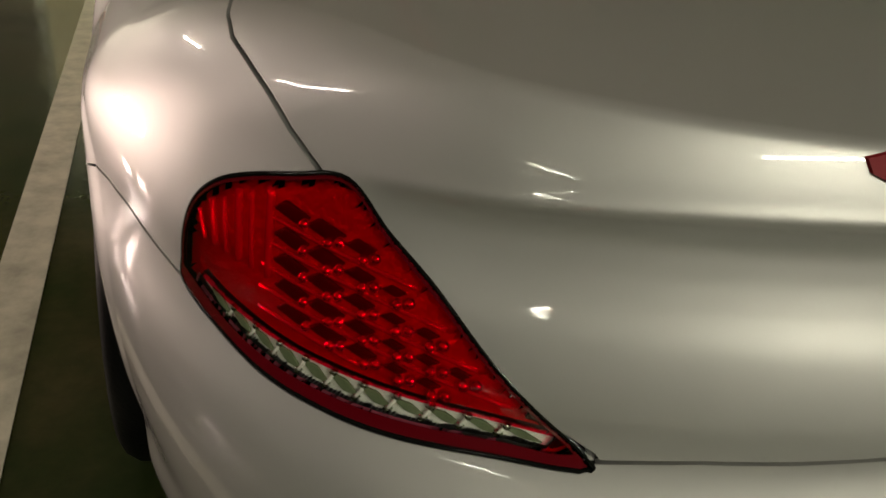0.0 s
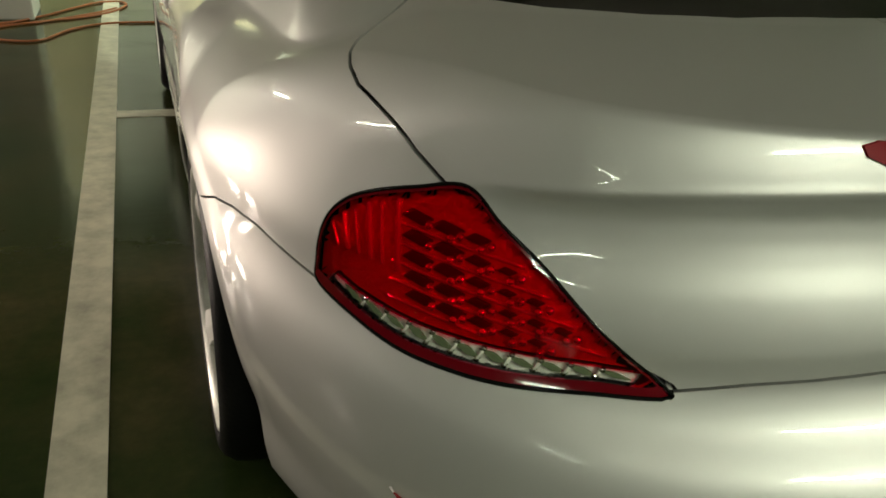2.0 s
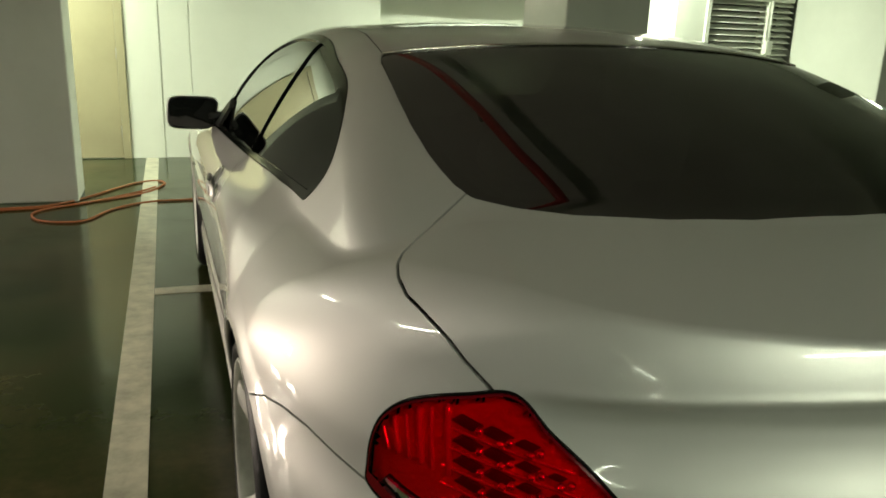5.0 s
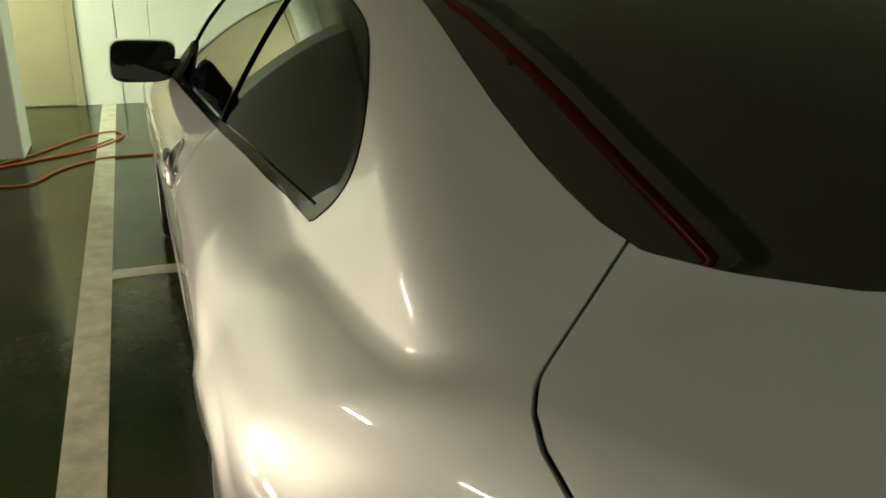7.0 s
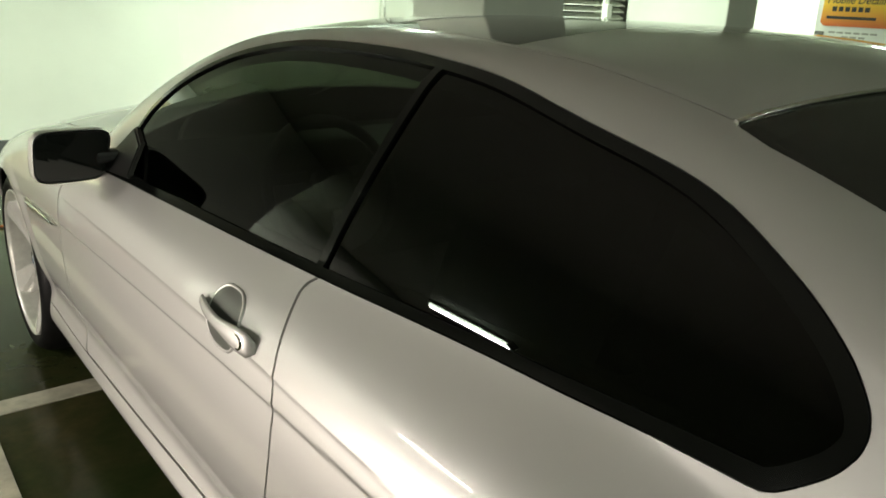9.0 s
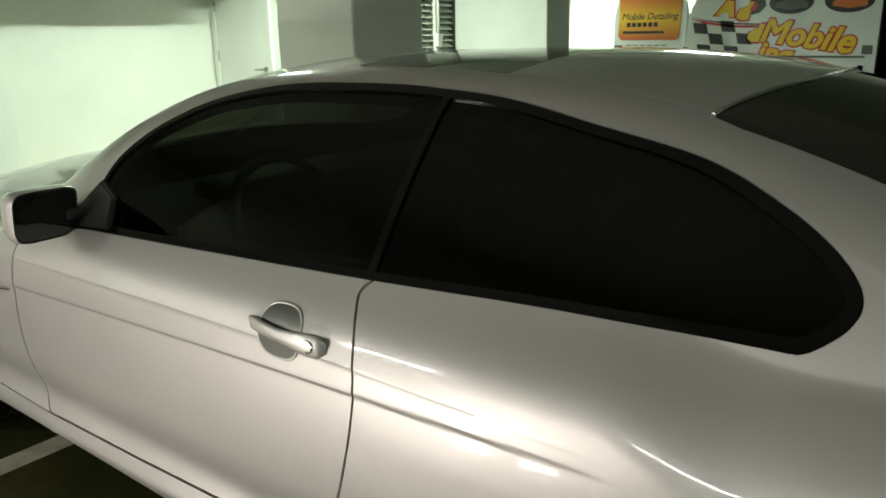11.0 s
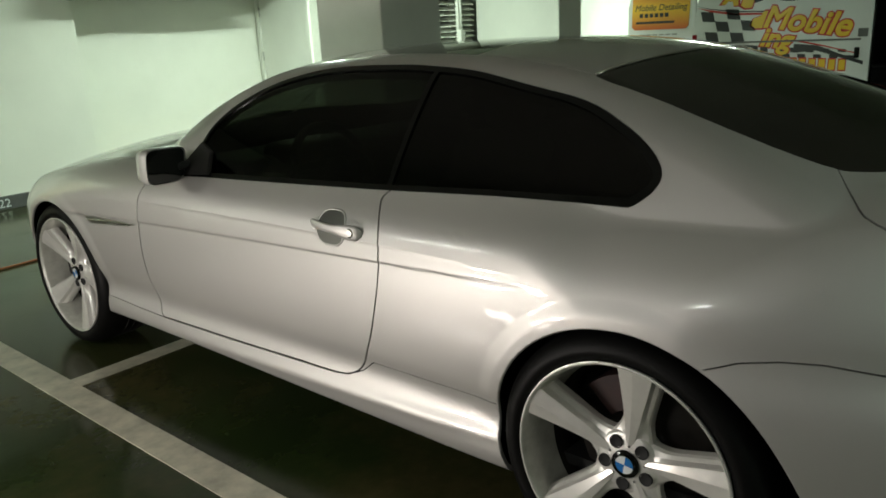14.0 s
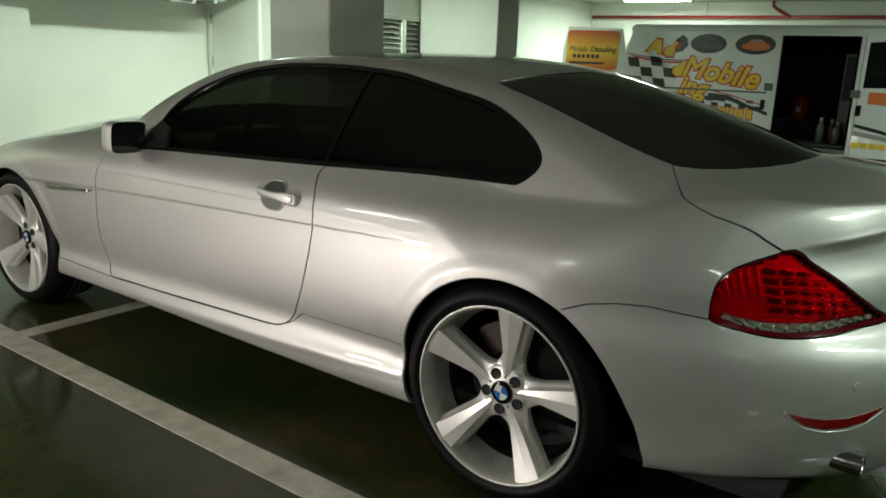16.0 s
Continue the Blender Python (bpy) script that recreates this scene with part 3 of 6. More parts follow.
LID = [(0.0, 0.90), (0.577, 0.691), (0.641, 0.616), (0.69, 0.560), (0.712, 0.533), (0.727, 0.500), (0.734, 0.462), (0.733, 0.410), (0.718, 0.340), (0.694, 0.246), (0.665, 0.160), (0.64, 0.08), (0.602, -0.01),
       (0.56, -0.09), (0.52, -0.156), (0.478, -0.207), (0.41, -0.6), (0.0, -0.6)]
REAR_WINDOW = [(-0.05, 0.19), (0.10, 0.195), (0.23, 0.205), (0.35, 0.2225), (0.45, 0.236), (0.52, 0.244), (0.573, 0.250), (0.585, 0.20), (0.594, 0.10), (0.602, 0.0), (0.607, -0.10), (0.606, -0.20), (0.602, -0.25), (0.595, -0.30), (0.580, -0.345),
               (0.53, -0.397), (0.46, -0.456), (0.345, -0.520), (0.227, -0.561), (0.065, -0.581), (-0.05, -0.583)]
SUNROOF = [(-0.05, 0.690), (0.19, 0.685), (0.34, 0.672), (0.44, 0.660), (0.532, 0.650), (0.517, 0.84), (0.497, 1.0), (0.475, 1.10), (0.30, 1.15), (-0.05, 1.165)]
ROOF = [(-0.05, 0.192), (0.23, 0.208), (0.45, 0.239), (0.568, 0.254), (0.558, 0.389), (0.547, 0.5), (0.540, 0.66), (0.526, 0.84), (0.506, 1.0), (0.49, 1.12), (0.48, 1.26), (0.30, 1.31), (-0.05, 1.33)]
WINDSCREEN = [(-0.05, 1.34), (0.30, 1.32), (0.505, 1.275), (0.555, 1.40), (0.60, 1.56), (0.645, 1.72), (0.69, 1.88), (0.69, 1.98), (0.55, 2.08), (0.30, 2.16), (-0.05, 2.19)]
HOOD = [(-0.05, 2.10), (0.55, 2.05), (0.72, 1.98), (0.755, 2.05), (0.75, 2.5), (0.72, 2.9), (0.66, 3.25), (0.52, 3.5), (0.3, 3.58), (-0.05, 3.60)]


def arch_gap(P):
    """Above nought outside both wheel openings."""
    u, v = P[:, 1], P[:, 2]
    rear = arch_way(u - REAR_HUB, v - HUB_Z, REAR_HUB)
    front = arch_way(u - FRONT_HUB, v - HUB_Z, FRONT_HUB)
    return np.where(P[:, 0] > -0.6, 1.0, np.minimum(rear, front))


def crossing(f, lo, hi):
    """Where f first rises above nought between lo and hi."""
    for _ in range(4):
        q = np.linspace(lo, hi, 17)
        over = f(q) >= 0
        k = max(int(np.argmax(over)), 1) if over.any() else 16
        lo, hi = q[k - 1], q[k]
    return lo


@functools.lru_cache(None)
def wall_x(y, z):
    """Half-width of the coupe at that place."""
    return float(crossing(lambda a: car_form(-a, y + 0 * a, z + 0 * a), 0.7, 1.0))


def surface_at(s, z, inset=0.0):
    """The place on the left rear corner with y + half-width s at height z, and the outward normal there."""
    lo = crossing(lambda a: car_form(-a, s - a, z + 0 * a), 0.0, 1.0)
    p = np.array([-lo, s - lo, z])
    g = np.array([car_form(*(p + d)) - car_form(*(p - d)) for d in np.eye(3) * 1e-3])
    g /= np.linalg.norm(g)
    return p - g * inset, g


car = thing("car", "silver metallic two-door coupe with tinted windows, parked on the garage floor", "car")
base = skin(0.0125)
base = cut(base, -base[0][:, 0])
base = cut(base, arch_gap(base[0]))
lamp_skin, rest = split(base, "corner", LAMP, 0.0024, lambda P: np.minimum(-0.30 - P[:, 1], 0.95 - P[:, 2]))
lamp_skin = finer(finer(lamp_skin))
bumper_skin, rest = split(rest, "corner", BUMPER, GAP, lambda P: -0.05 - P[:, 1])
rear_glass_skin, rest = split(rest, "plan", REAR_WINDOW, 0.001, lambda P: P[:, 2] - 0.98)
lid_skin, rest = split(rest, "lid", LID, GAP, lambda P: -0.20 - P[:, 1])
band_skin, rest = split(rest, "side", WINDOW_BAND, 0.0008, lambda P: -0.3 - P[:, 0])
door_skin, rest = split(rest, "side", DOOR, 0.0028, lambda P: -0.5 - P[:, 0])
sill_skin, rest = split(rest, "side", SILL, 0.0018, lambda P: -0.5 - P[:, 0])
sun_skin, rest = split(rest, "plan", SUNROOF, 0.002, lambda P: P[:, 2] - 1.1)
roof_skin, rest = split(rest, "plan", ROOF, 0.0012, lambda P: P[:, 2] - 1.1)
screen_skin, rest = split(rest, "plan", WINDSCREEN, 0.002, lambda P: P[:, 2] - 0.92)
hood_skin, rest = split(rest, "plan", HOOD, GAP, lambda P: P[:, 2] - 0.55)
nose_skin, rest = split(rest, "side", [(3.12, 0.0), (3.16, 0.62), (3.35, 0.66), (3.6, 0.9), (4, 0.9), (4, 0)], GAP)
fender_skin, rest = split(rest, "side", [(1.90, 0.0), (1.90, 0.94), (2.0, 1.0), (4, 1.0), (4, 0.0)], 0.0006)

lid_skin, bumper_skin, door_skin, rest = finer(finer(lid_skin)), finer(bumper_skin), finer(finer(door_skin)), finer(rest)
for name, half, mat, label in (("rear_bumper", bumper_skin, PAINT, ""), ("trunk_lid", lid_skin, PAINT, ""), ("roof", roof_skin, PAINT, ""), ("hood", hood_skin, PAINT, ""), ("front_bumper", nose_skin, PAINT, "")):
    panel = part(name, shell(name, joined(half, mirrored(half)), mat), mat, car, label)
    if name == "rear_bumper":
        rear_bumper = panel
    if name == "trunk_lid":
        trunk_lid = panel
part("rear_window", shell("rear_window", joined(rear_glass_skin, mirrored(rear_glass_skin)), REAR_GLASS, 0.005, 0.001), REAR_GLASS, car, "dark tinted curved glass")
def roof_z(a, y):
    return float(crossing(lambda z: car_form(-a + 0 * z, y + 0 * z, z), 0.95, 1.42))


seam = [(a, y, roof_z(abs(a), y) + 0.001) for a, y in [(sg * a, y - 0.001) for sg, way in ((-1, -1), (1, 1)) for a, y in [(0.571, 0.252), (0.52, 0.2465), (0.45, 0.2385), (0.35, 0.225), (0.23, 0.2075), (0.10, 0.1975), (0.02, 0.193)][::-way]]]
part("glass_trim", tube(seam, 0.0035, 6), CHROME, car, "bright metal strip along the glass edge")
part("sunroof", shell("sunroof", joined(sun_skin, mirrored(sun_skin)), ROOF_GLASS, 0.006, 0.001), ROOF_GLASS, car, "dark glass roof panel")
part("windscreen", shell("windscreen", joined(screen_skin, mirrored(screen_skin)), SCREEN_GLASS, 0.005, 0.001), SCREEN_GLASS, car, "clear curved glass")

band_skin = finer(finer(band_skin))
pillar_u = lambda P: (P[:, 1] - 0.771) * 0.993 + (P[:, 2] - 0.914) * 0.117
trim_in = lambda P: inside(*CHARTS["side"](P), WINDOW_BAND) - 0.013 - 0.006 * np.clip((0.30 - P[:, 1]) / 0.25, 0, 1)
pane = cut(band_skin, trim_in(band_skin[0]) + 0.004)
pane_at = pane[0]
for _ in range(6):
    pane_slope = np.stack([cabin_form(*(np.abs(pane_at * [1, 0, 0]) + pane_at * [0, 1, 1] + d).T) - cabin_form(*(np.abs(pane_at * [1, 0, 0]) + pane_at * [0, 1, 1] - d).T) for d in np.eye(3) * 1e-3], 1) / 2e-3 * [-1, 1, 1]
    pane_at = pane_at - (cabin_form(np.abs(pane_at[:, 0]), pane_at[:, 1], pane_at[:, 2]) / (pane_slope ** 2).sum(1))[:, None] * pane_slope
pane = (pane_at, pane_slope / np.linalg.norm(pane_slope, axis=1)[:, None], pane[2])
front_pane = cut(pane, pillar_u(pane[0]) - 0.009)
rear_pane = cut(pane, -pillar_u(pane[0]) - 0.009)
inner = np.minimum(trim_in(band_skin[0]), np.abs(pillar_u(band_skin[0])) - 0.009)
trim = cut(band_skin, -inner)
door_parts = []
for flip in (False, True):
    side = mirrored if flip else (lambda m: m)
    door = part("door", shell("door", side(door_skin), PAINT), PAINT, car)
    door_parts.append(door)
    part("window_glass", shell("window_glass", side(front_pane), FRONT_GLASS, 0.004, 0.004), FRONT_GLASS, door, "dark tinted side window")
    quarter = part("quarter_panel", shell("quarter_panel", side(rest), PAINT), PAINT, car)
    part("quarter_window", shell("quarter_window", side(rear_pane), SIDE_GLASS, 0.004, 0.004), SIDE_GLASS, quarter, "dark tinted fixed side window")
    part("window_trim", shell("window_trim", side(trim), TRIM_BLACK, 0.018, -0.0015), TRIM_BLACK, car, "gloss black window surround")
    part("side_sill", shell("side_sill", side(sill_skin), PAINT), PAINT, car)
    fender = part("front_fender", shell("front_fender", side(fender_skin), PAINT), PAINT, car)
    # side vent with a chrome blade
    vent = bmesh.new()
    sg = 1 if flip else -1
    top = [(2.452, 0.662), (2.40, 0.664), (2.25, 0.667), (2.10, 0.671), (2.045, 0.672)]
    low = [(2.06, 0.664), (2.12, 0.655), (2.25, 0.645), (2.37, 0.634), (2.415, 0.632)]
    loop = top + low
    outer = [vent.verts.new((sg * (wall_x(y, z) + 0.004), y, z)) for y, z in loop]
    back = [vent.verts.new((sg * (wall_x(y, z) - 0.01), y, z)) for y, z in loop]
    vent.faces.new(outer)
    for k in range(len(loop)):
        vent.faces.new((outer[k], outer[(k + 1) % len(loop)], back[(k + 1) % len(loop)], back[k]))
    bmesh.ops.bevel(vent, geom=[e for e in vent.edges if all(v in outer for v in e.verts)], offset=0.002, segments=2, affect="EDGES")
    v1 = part("side_vent", vent, STEEL, fender, "brushed metal side gill")
    rib = tube([(sg * (wall_x(y, z) + 0.006), y, z) for y, z in [(2.43, 0.651), (2.30, 0.657), (2.18, 0.662), (2.07, 0.667)]], 0.0035, 6)
    part("vent_blade", rib, CHROME, v1)

# black shell added behind the shut lines to give them their shade
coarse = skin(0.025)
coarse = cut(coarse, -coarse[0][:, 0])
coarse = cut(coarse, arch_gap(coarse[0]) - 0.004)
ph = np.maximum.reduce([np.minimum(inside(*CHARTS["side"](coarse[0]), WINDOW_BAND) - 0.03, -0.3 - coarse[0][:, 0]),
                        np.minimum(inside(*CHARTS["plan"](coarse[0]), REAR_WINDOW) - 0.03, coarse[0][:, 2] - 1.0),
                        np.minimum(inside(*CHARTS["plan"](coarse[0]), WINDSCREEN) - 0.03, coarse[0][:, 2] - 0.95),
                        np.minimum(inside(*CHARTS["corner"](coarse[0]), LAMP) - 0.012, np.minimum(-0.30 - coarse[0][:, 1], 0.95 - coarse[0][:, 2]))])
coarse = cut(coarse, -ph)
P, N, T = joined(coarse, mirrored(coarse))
part("gap_shade_shell", mesh_of("gap_shade_shell", P - N * 0.014, T, SHADOW_BLACK, True), SHADOW_BLACK, car, "black shell added to darken the shut lines")
for hub in (REAR_HUB, FRONT_HUB):
    for sg in (-1, 1):
        liner = lathe([(sg * 0.55, 0.02), (sg * 0.55, 0.42), (sg * 0.79, 0.42)], 40)
        bmesh.ops.delete(liner, geom=[v for v in liner.verts if v.co.z < -0.12], context="VERTS")
        ob = part("wheel_arch_liner", liner, SHADOW_BLACK, car, "black plastic wheel housing")
        ob.matrix_basis = pose(0, hub, HUB_Z)
floor_pan = box(-0.78, 0.78, -0.75, 3.3, 0.22, 0.25)
part("floor_pan", floor_pan, SHADOW_BLACK, car)

# wheel-arch lips
for hub in (REAR_HUB, FRONT_HUB):
    for sg in (-1, 1):
        pts = []
        for k in range(41):
            a = math.radians(-22 + 196 * k / 40)
            rr = 0.3545 - float(arch_way(0.353 * math.cos(a), 0.353 * math.sin(a), hub))
            y, z = hub + rr * math.cos(a), HUB_Z + rr * math.sin(a)
            if z > 0.24:
                pts.append((sg * (wall_x(y, z) - 0.006), y, z))
        part("arch_lip", tube(pts, 0.006, 8), PAINT, car)

# rear lamps: lens, bowl, dark cells in rows, a clear strip with bright cells


def cell_mesh(w, h, depth, mat, skew=0.0):
    """A shallow slanted reflector cup, looking along +z."""
    bm = bmesh.new()
    ring = lambda s, z: [bm.verts.new((s * (x * w / 2 + skew * y), s * y * h / 2, z)) for x, y in ((-1, -0.8), (-0.85, -1), (0.85, -1), (1, -0.8), (1, 0.8), (0.85, 1), (-0.85, 1), (-1, 0.8))]
    rings = [ring(1.0, -0.0015), ring(1.0, 0.0), ring(0.92, 0.001), ring(0.8, depth), ring(0.3, depth)]
    for a, b in zip(rings, rings[1:]):
        for k in range(8):
            bm.faces.new((a[k], a[(k + 1) % 8], b[(k + 1) % 8], b[k])).smooth = True
    bm.faces.new(rings[-1])
    me = bpy.data.meshes.new("reflector_cell")
    bmesh.ops.recalc_face_normals(bm, faces=bm.faces)
    bm.to_mesh(me)
    bm.free()
    me.materials.append(mat)
    return me


def bead_mesh(name, radius, mat):
    bm = bmesh.new()
    bmesh.ops.create_icosphere(bm, subdivisions=2, radius=radius)
    me = bpy.data.meshes.new(name)
    soften(bm).to_mesh(me)
    bm.free()
    me.materials.append(mat)
    return me


RIB_RED = material("bright_red_lamp_rib", (1.0, 0.70, 0.72), 0.2, metal=0.6, coat=1.0)
RED_CELL = cell_mesh(0.034, 0.0145, 0.0015, CELL_DARK, 0.006)
DIM_CELL = cell_mesh(0.024, 0.0115, 0.0015, CELL_DARK, 0.005)
SMALL_CELL = cell_mesh(0.017, 0.0085, 0.0015, CELL_DARK, 0.004)
CLEAR_CELLS = [cell_mesh(0.021, h * 0.58, 0.001, CELL_GREEN, -0.010) for h in (0.012, 0.016, 0.020, 0.024)]
# pale metal beads, added to give the lamp its sparkling highlights
led_me = bead_mesh("sparkle_bead", 0.006, material("sparkle_bead_metal", (1.0, 0.9, 0.9), 0.22, metal=0.9, coat=1.0))
glint_me = bead_mesh("glint_bead", 0.0042, CHROME)
strip_line = spline([-0.40, -0.30, -0.167, -0.062, 0.047, 0.12, 0.19, 0.235], [0.690, 0.685, 0.675, 0.670, 0.669, 0.674, 0.683, 0.695])
edge_line = spline([-0.412, -0.385, -0.30, -0.167, -0.062, 0.047, 0.15, 0.25], [0.672, 0.664, 0.655, 0.640, 0.634, 0.634, 0.6455, 0.668])
INWARD = Vector((0.69, 0.70, -0.18))
for flip in (False, True):
    side = mirrored if flip else (lambda m: m)
    sg = -1 if flip else 1
    lamp_way = (sg * INWARD.x, INWARD.y, INWARD.z)
    lamp_ob = part("tail_lamp", shell("tail_lamp", side(lamp_skin), RED_REFLECTOR, -0.010, 0.010, lamp_way), RED_REFLECTOR, car, "red tail lamp bowl with rows of dark cells")
    u = lambda P: P[:, 1] - P[:, 0]
    lower = lambda P: edge_line(u(P)) + 0.013 - P[:, 2]
    clear_lo = lambda P: P[:, 2] - edge_line(u(P)) - 0.013
    clear_hi = lambda P: strip_line(u(P)) - P[:, 2]
    front_end = lambda P: 0.195 - u(P) - (P[:, 2] - 0.70)
    rear_end = lambda P: u(P) + 0.352 + 0.6 * (P[:, 2] - 0.67)
    strip_phi = lambda P: np.minimum.reduce([clear_lo(P), clear_hi(P), front_end(P), rear_end(P)])
    edge_of = lambda P: np.maximum(lower(P), 0.0055 - inside(*CHARTS["corner"](P), LAMP))
    upper_skin = cut(lamp_skin, -edge_of(lamp_skin[0]))
    dark = cut(lamp_skin, edge_of(lamp_skin[0]))
    red = cut(upper_skin, -strip_phi(upper_skin[0]))
    clear = cut(upper_skin, strip_phi(upper_skin[0]))
    part("red_lens", shell("red_lens", side(red), RED_LENS, 0.0), RED_LENS, lamp_ob, "glossy red lamp lens")
    part("clear_lens", shell("clear_lens", side(clear), CLEAR_LENS, 0.0), CLEAR_LENS, lamp_ob, "clear reversing strip")
    part("lens_edge", shell("lens_edge", side(dark), RED_DARK, 0.0), RED_DARK, lamp_ob, "dark red lower lens edge")
    part("strip_reflector", shell("strip_reflector", side(clear), CELL_CHROME, -0.006, 0.0085, lamp_way), CELL_CHROME, lamp_ob, "chrome reflector strip")

    def place(name, me, s, z, inset, turn=0.0, label=""):
        p, g = surface_at(s, z)
        p = Vector(p) + INWARD * inset
        g = Vector(g)
        along = Vector((0.0, 0.0, 1.0)).cross(g).normalized()
        upv = g.cross(along)
        m = Matrix((along, upv, g)).transposed().to_4x4() @ pose(0, 0, 0, 0, 0, turn)
        m.translation = p
        if flip:
            m = Matrix.Diagonal((-1, 1, 1, 1)) @ m
        ob = new(name, me)
        ob.parent = lamp_ob
        ob.matrix_basis = m
        if label:
            tagged(ob, label)
        return ob

    def line_on(points, inset):
        out = []
        for s, z in points:
            p = Vector(surface_at(s, z)[0]) + INWARD * inset
            out.append((sg * p.x, p.y, p.z))
        return out
    left_edge = lambda z: float(np.interp(z, [0.672, 0.702, 0.735, 0.776, 0.81, 0.8435], [-0.412, -0.343, -0.27, -0.184, -0.098, -0.03]))
    # rows of dark cells with bright beads, a raised red ridge between the rows
    for row in range(1, 6):
        z = 0.815 - 0.0235 * row
        s1 = 0.060 - 0.007 * row if row else 0.030
        k = 0
        s = s1
        while s > left_edge(z) + 0.035:
            zz = z - 0.035 * (s1 - s)
            if zz > float(strip_line(s)) + 0.013 and inside(np.array([s]), np.array([zz]), LAMP)[0] > 0.022:
                place("reflector_cell", RED_CELL if k < 2 else DIM_CELL if k < 3 else SMALL_CELL, s, zz, 0.011, -10)
                place("sparkle_bead", led_me, s - 0.027, zz - 0.004, 0.009)
                if k:
                    place("sparkle_bead", led_me, s - 0.010, zz - 0.009, 0.009)
            s -= 0.060 - 0.004 * k
            k += 1
        pts = [(s, z - 0.0118 - 0.035 * (0.09 - s)) for s in np.linspace(0.09, left_edge(z - 0.012) + 0.025, 13)]
        pts = [q for q in pts if q[1] > float(strip_line(q[0])) + 0.006 and inside(np.array([q[0]]), np.array([q[1]]), LAMP)[0] > 0.018]
        if len(pts) > 3:
            part("lamp_ridge", tube(line_on(pts, 0.011), 0.0024, 6), RIB_RED, lamp_ob)
    # upright ribs in the side bowl
    for s_at, r, top in ((0.094, 0.0045, 0.808), (0.128, 0.0028, 0.796), (0.153, 0.0045, 0.79), (0.181, 0.0028, 0.775), (0.206, 0.0042, 0.768), (0.230, 0.0028, 0.75)):
        pts = [(s_at - 0.014 * q / 8 - 0.018 * math.sin(math.pi * q / 16) ** 2 * 0.3, top - (top - 0.722) * q / 8) for q in range(9)]
        part("lamp_rib", tube(line_on(pts, 0.0095), r, 6), RIB_RED, lamp_ob)
    # clear strip: slanted dark cells, bright webs and glints between them
    n_cells = 11
    for q in range(n_cells):
        s = -0.320 + (0.160 + 0.320) * q / (n_cells - 1)
        hi, lo = float(strip_line(s)), float(edge_line(s)) + 0.013
        slope = math.degrees(math.atan2(float(strip_line(s + 0.02) - strip_line(s - 0.02)), 0.04 * 0.75))
        place("bulb_cell", CLEAR_CELLS[int(min(3, max(0, ((hi - lo) * 0.80 - 0.012) / 0.004 + 0.5)))], s, (hi + lo) / 2, 0.0052, -slope, "clear cell of the reversing strip" if q == 0 else "")
        if q:
            sm = s - 0.0255
            hi, lo = float(strip_line(sm)), float(edge_line(sm)) + 0.013
            place("glint_bead", glint_me, sm - 0.004, hi - 0.004, 0.005)
            place("glint_bead", glint_me, sm + 0.006, lo + 0.004, 0.006)
            part("strip_web", tube(line_on([(sm - 0.007, hi - 0.002), (sm + 0.007, lo + 0.002)], 0.0045), 0.0018, 6), CELL_CHROME, lamp_ob)
    # black gasket round the lamp
    gasket = [(lambda p: (sg * p[0], p[1], p[2]))(surface_at(s, z, 0.003)[0]) for s, z in LAMP]
    part("lamp_gasket", tube(gasket, 0.003, 6, closed=True), TRIM_BLACK, lamp_ob, "thin black rubber gasket")

# high brake light in the trunk lid's edge
def tail_y(x, z):
    return float(crossing(lambda y: -car_form(x + 0 * y, y, z + 0 * y), -1.3, -0.5))


bl = bmesh.new()
loop = [(-0.340, 0.953), (-0.325, 0.9585), (-0.15, 0.963), (0.0, 0.965), (0.15, 0.963), (0.325, 0.9585), (0.340, 0.953), (0.337, 0.944), (0.318, 0.937), (0.15, 0.937), (0.0, 0.938), (-0.15, 0.937), (-0.318, 0.937), (-0.337, 0.944)]
front = [bl.verts.new((x, tail_y(x, z) - 0.004, z)) for x, z in loop]
rear = [bl.verts.new((x, tail_y(x, z) + 0.012, z)) for x, z in loop]
for k in range(6):
    bl.faces.new((front[k], front[k + 1], front[12 - k], front[13 - k]))
for k in range(14):
    bl.faces.new((front[k], front[(k + 1) % 14], rear[(k + 1) % 14], rear[k]))
part("brake_light", bl, BRAKE_RED, trunk_lid, "slim red high brake light")
ins = bmesh.new()
for k in range(10):
    x = -0.27 + 0.06 * k
    box(x - 0.022, x + 0.022, tail_y(x, 0.953) - 0.0065, tail_y(x, 0.953), 0.946, 0.960, 0.003, ins)
part("brake_light_insert", ins, material("bright_red_insert", (0.75, 0.02, 0.03), 0.4, spec=0.15), trunk_lid, "brighter red light segments")

REFLECTOR_RED = material("dark_red_reflector", (0.22, 0.004, 0.008), 0.15, coat=1.0)
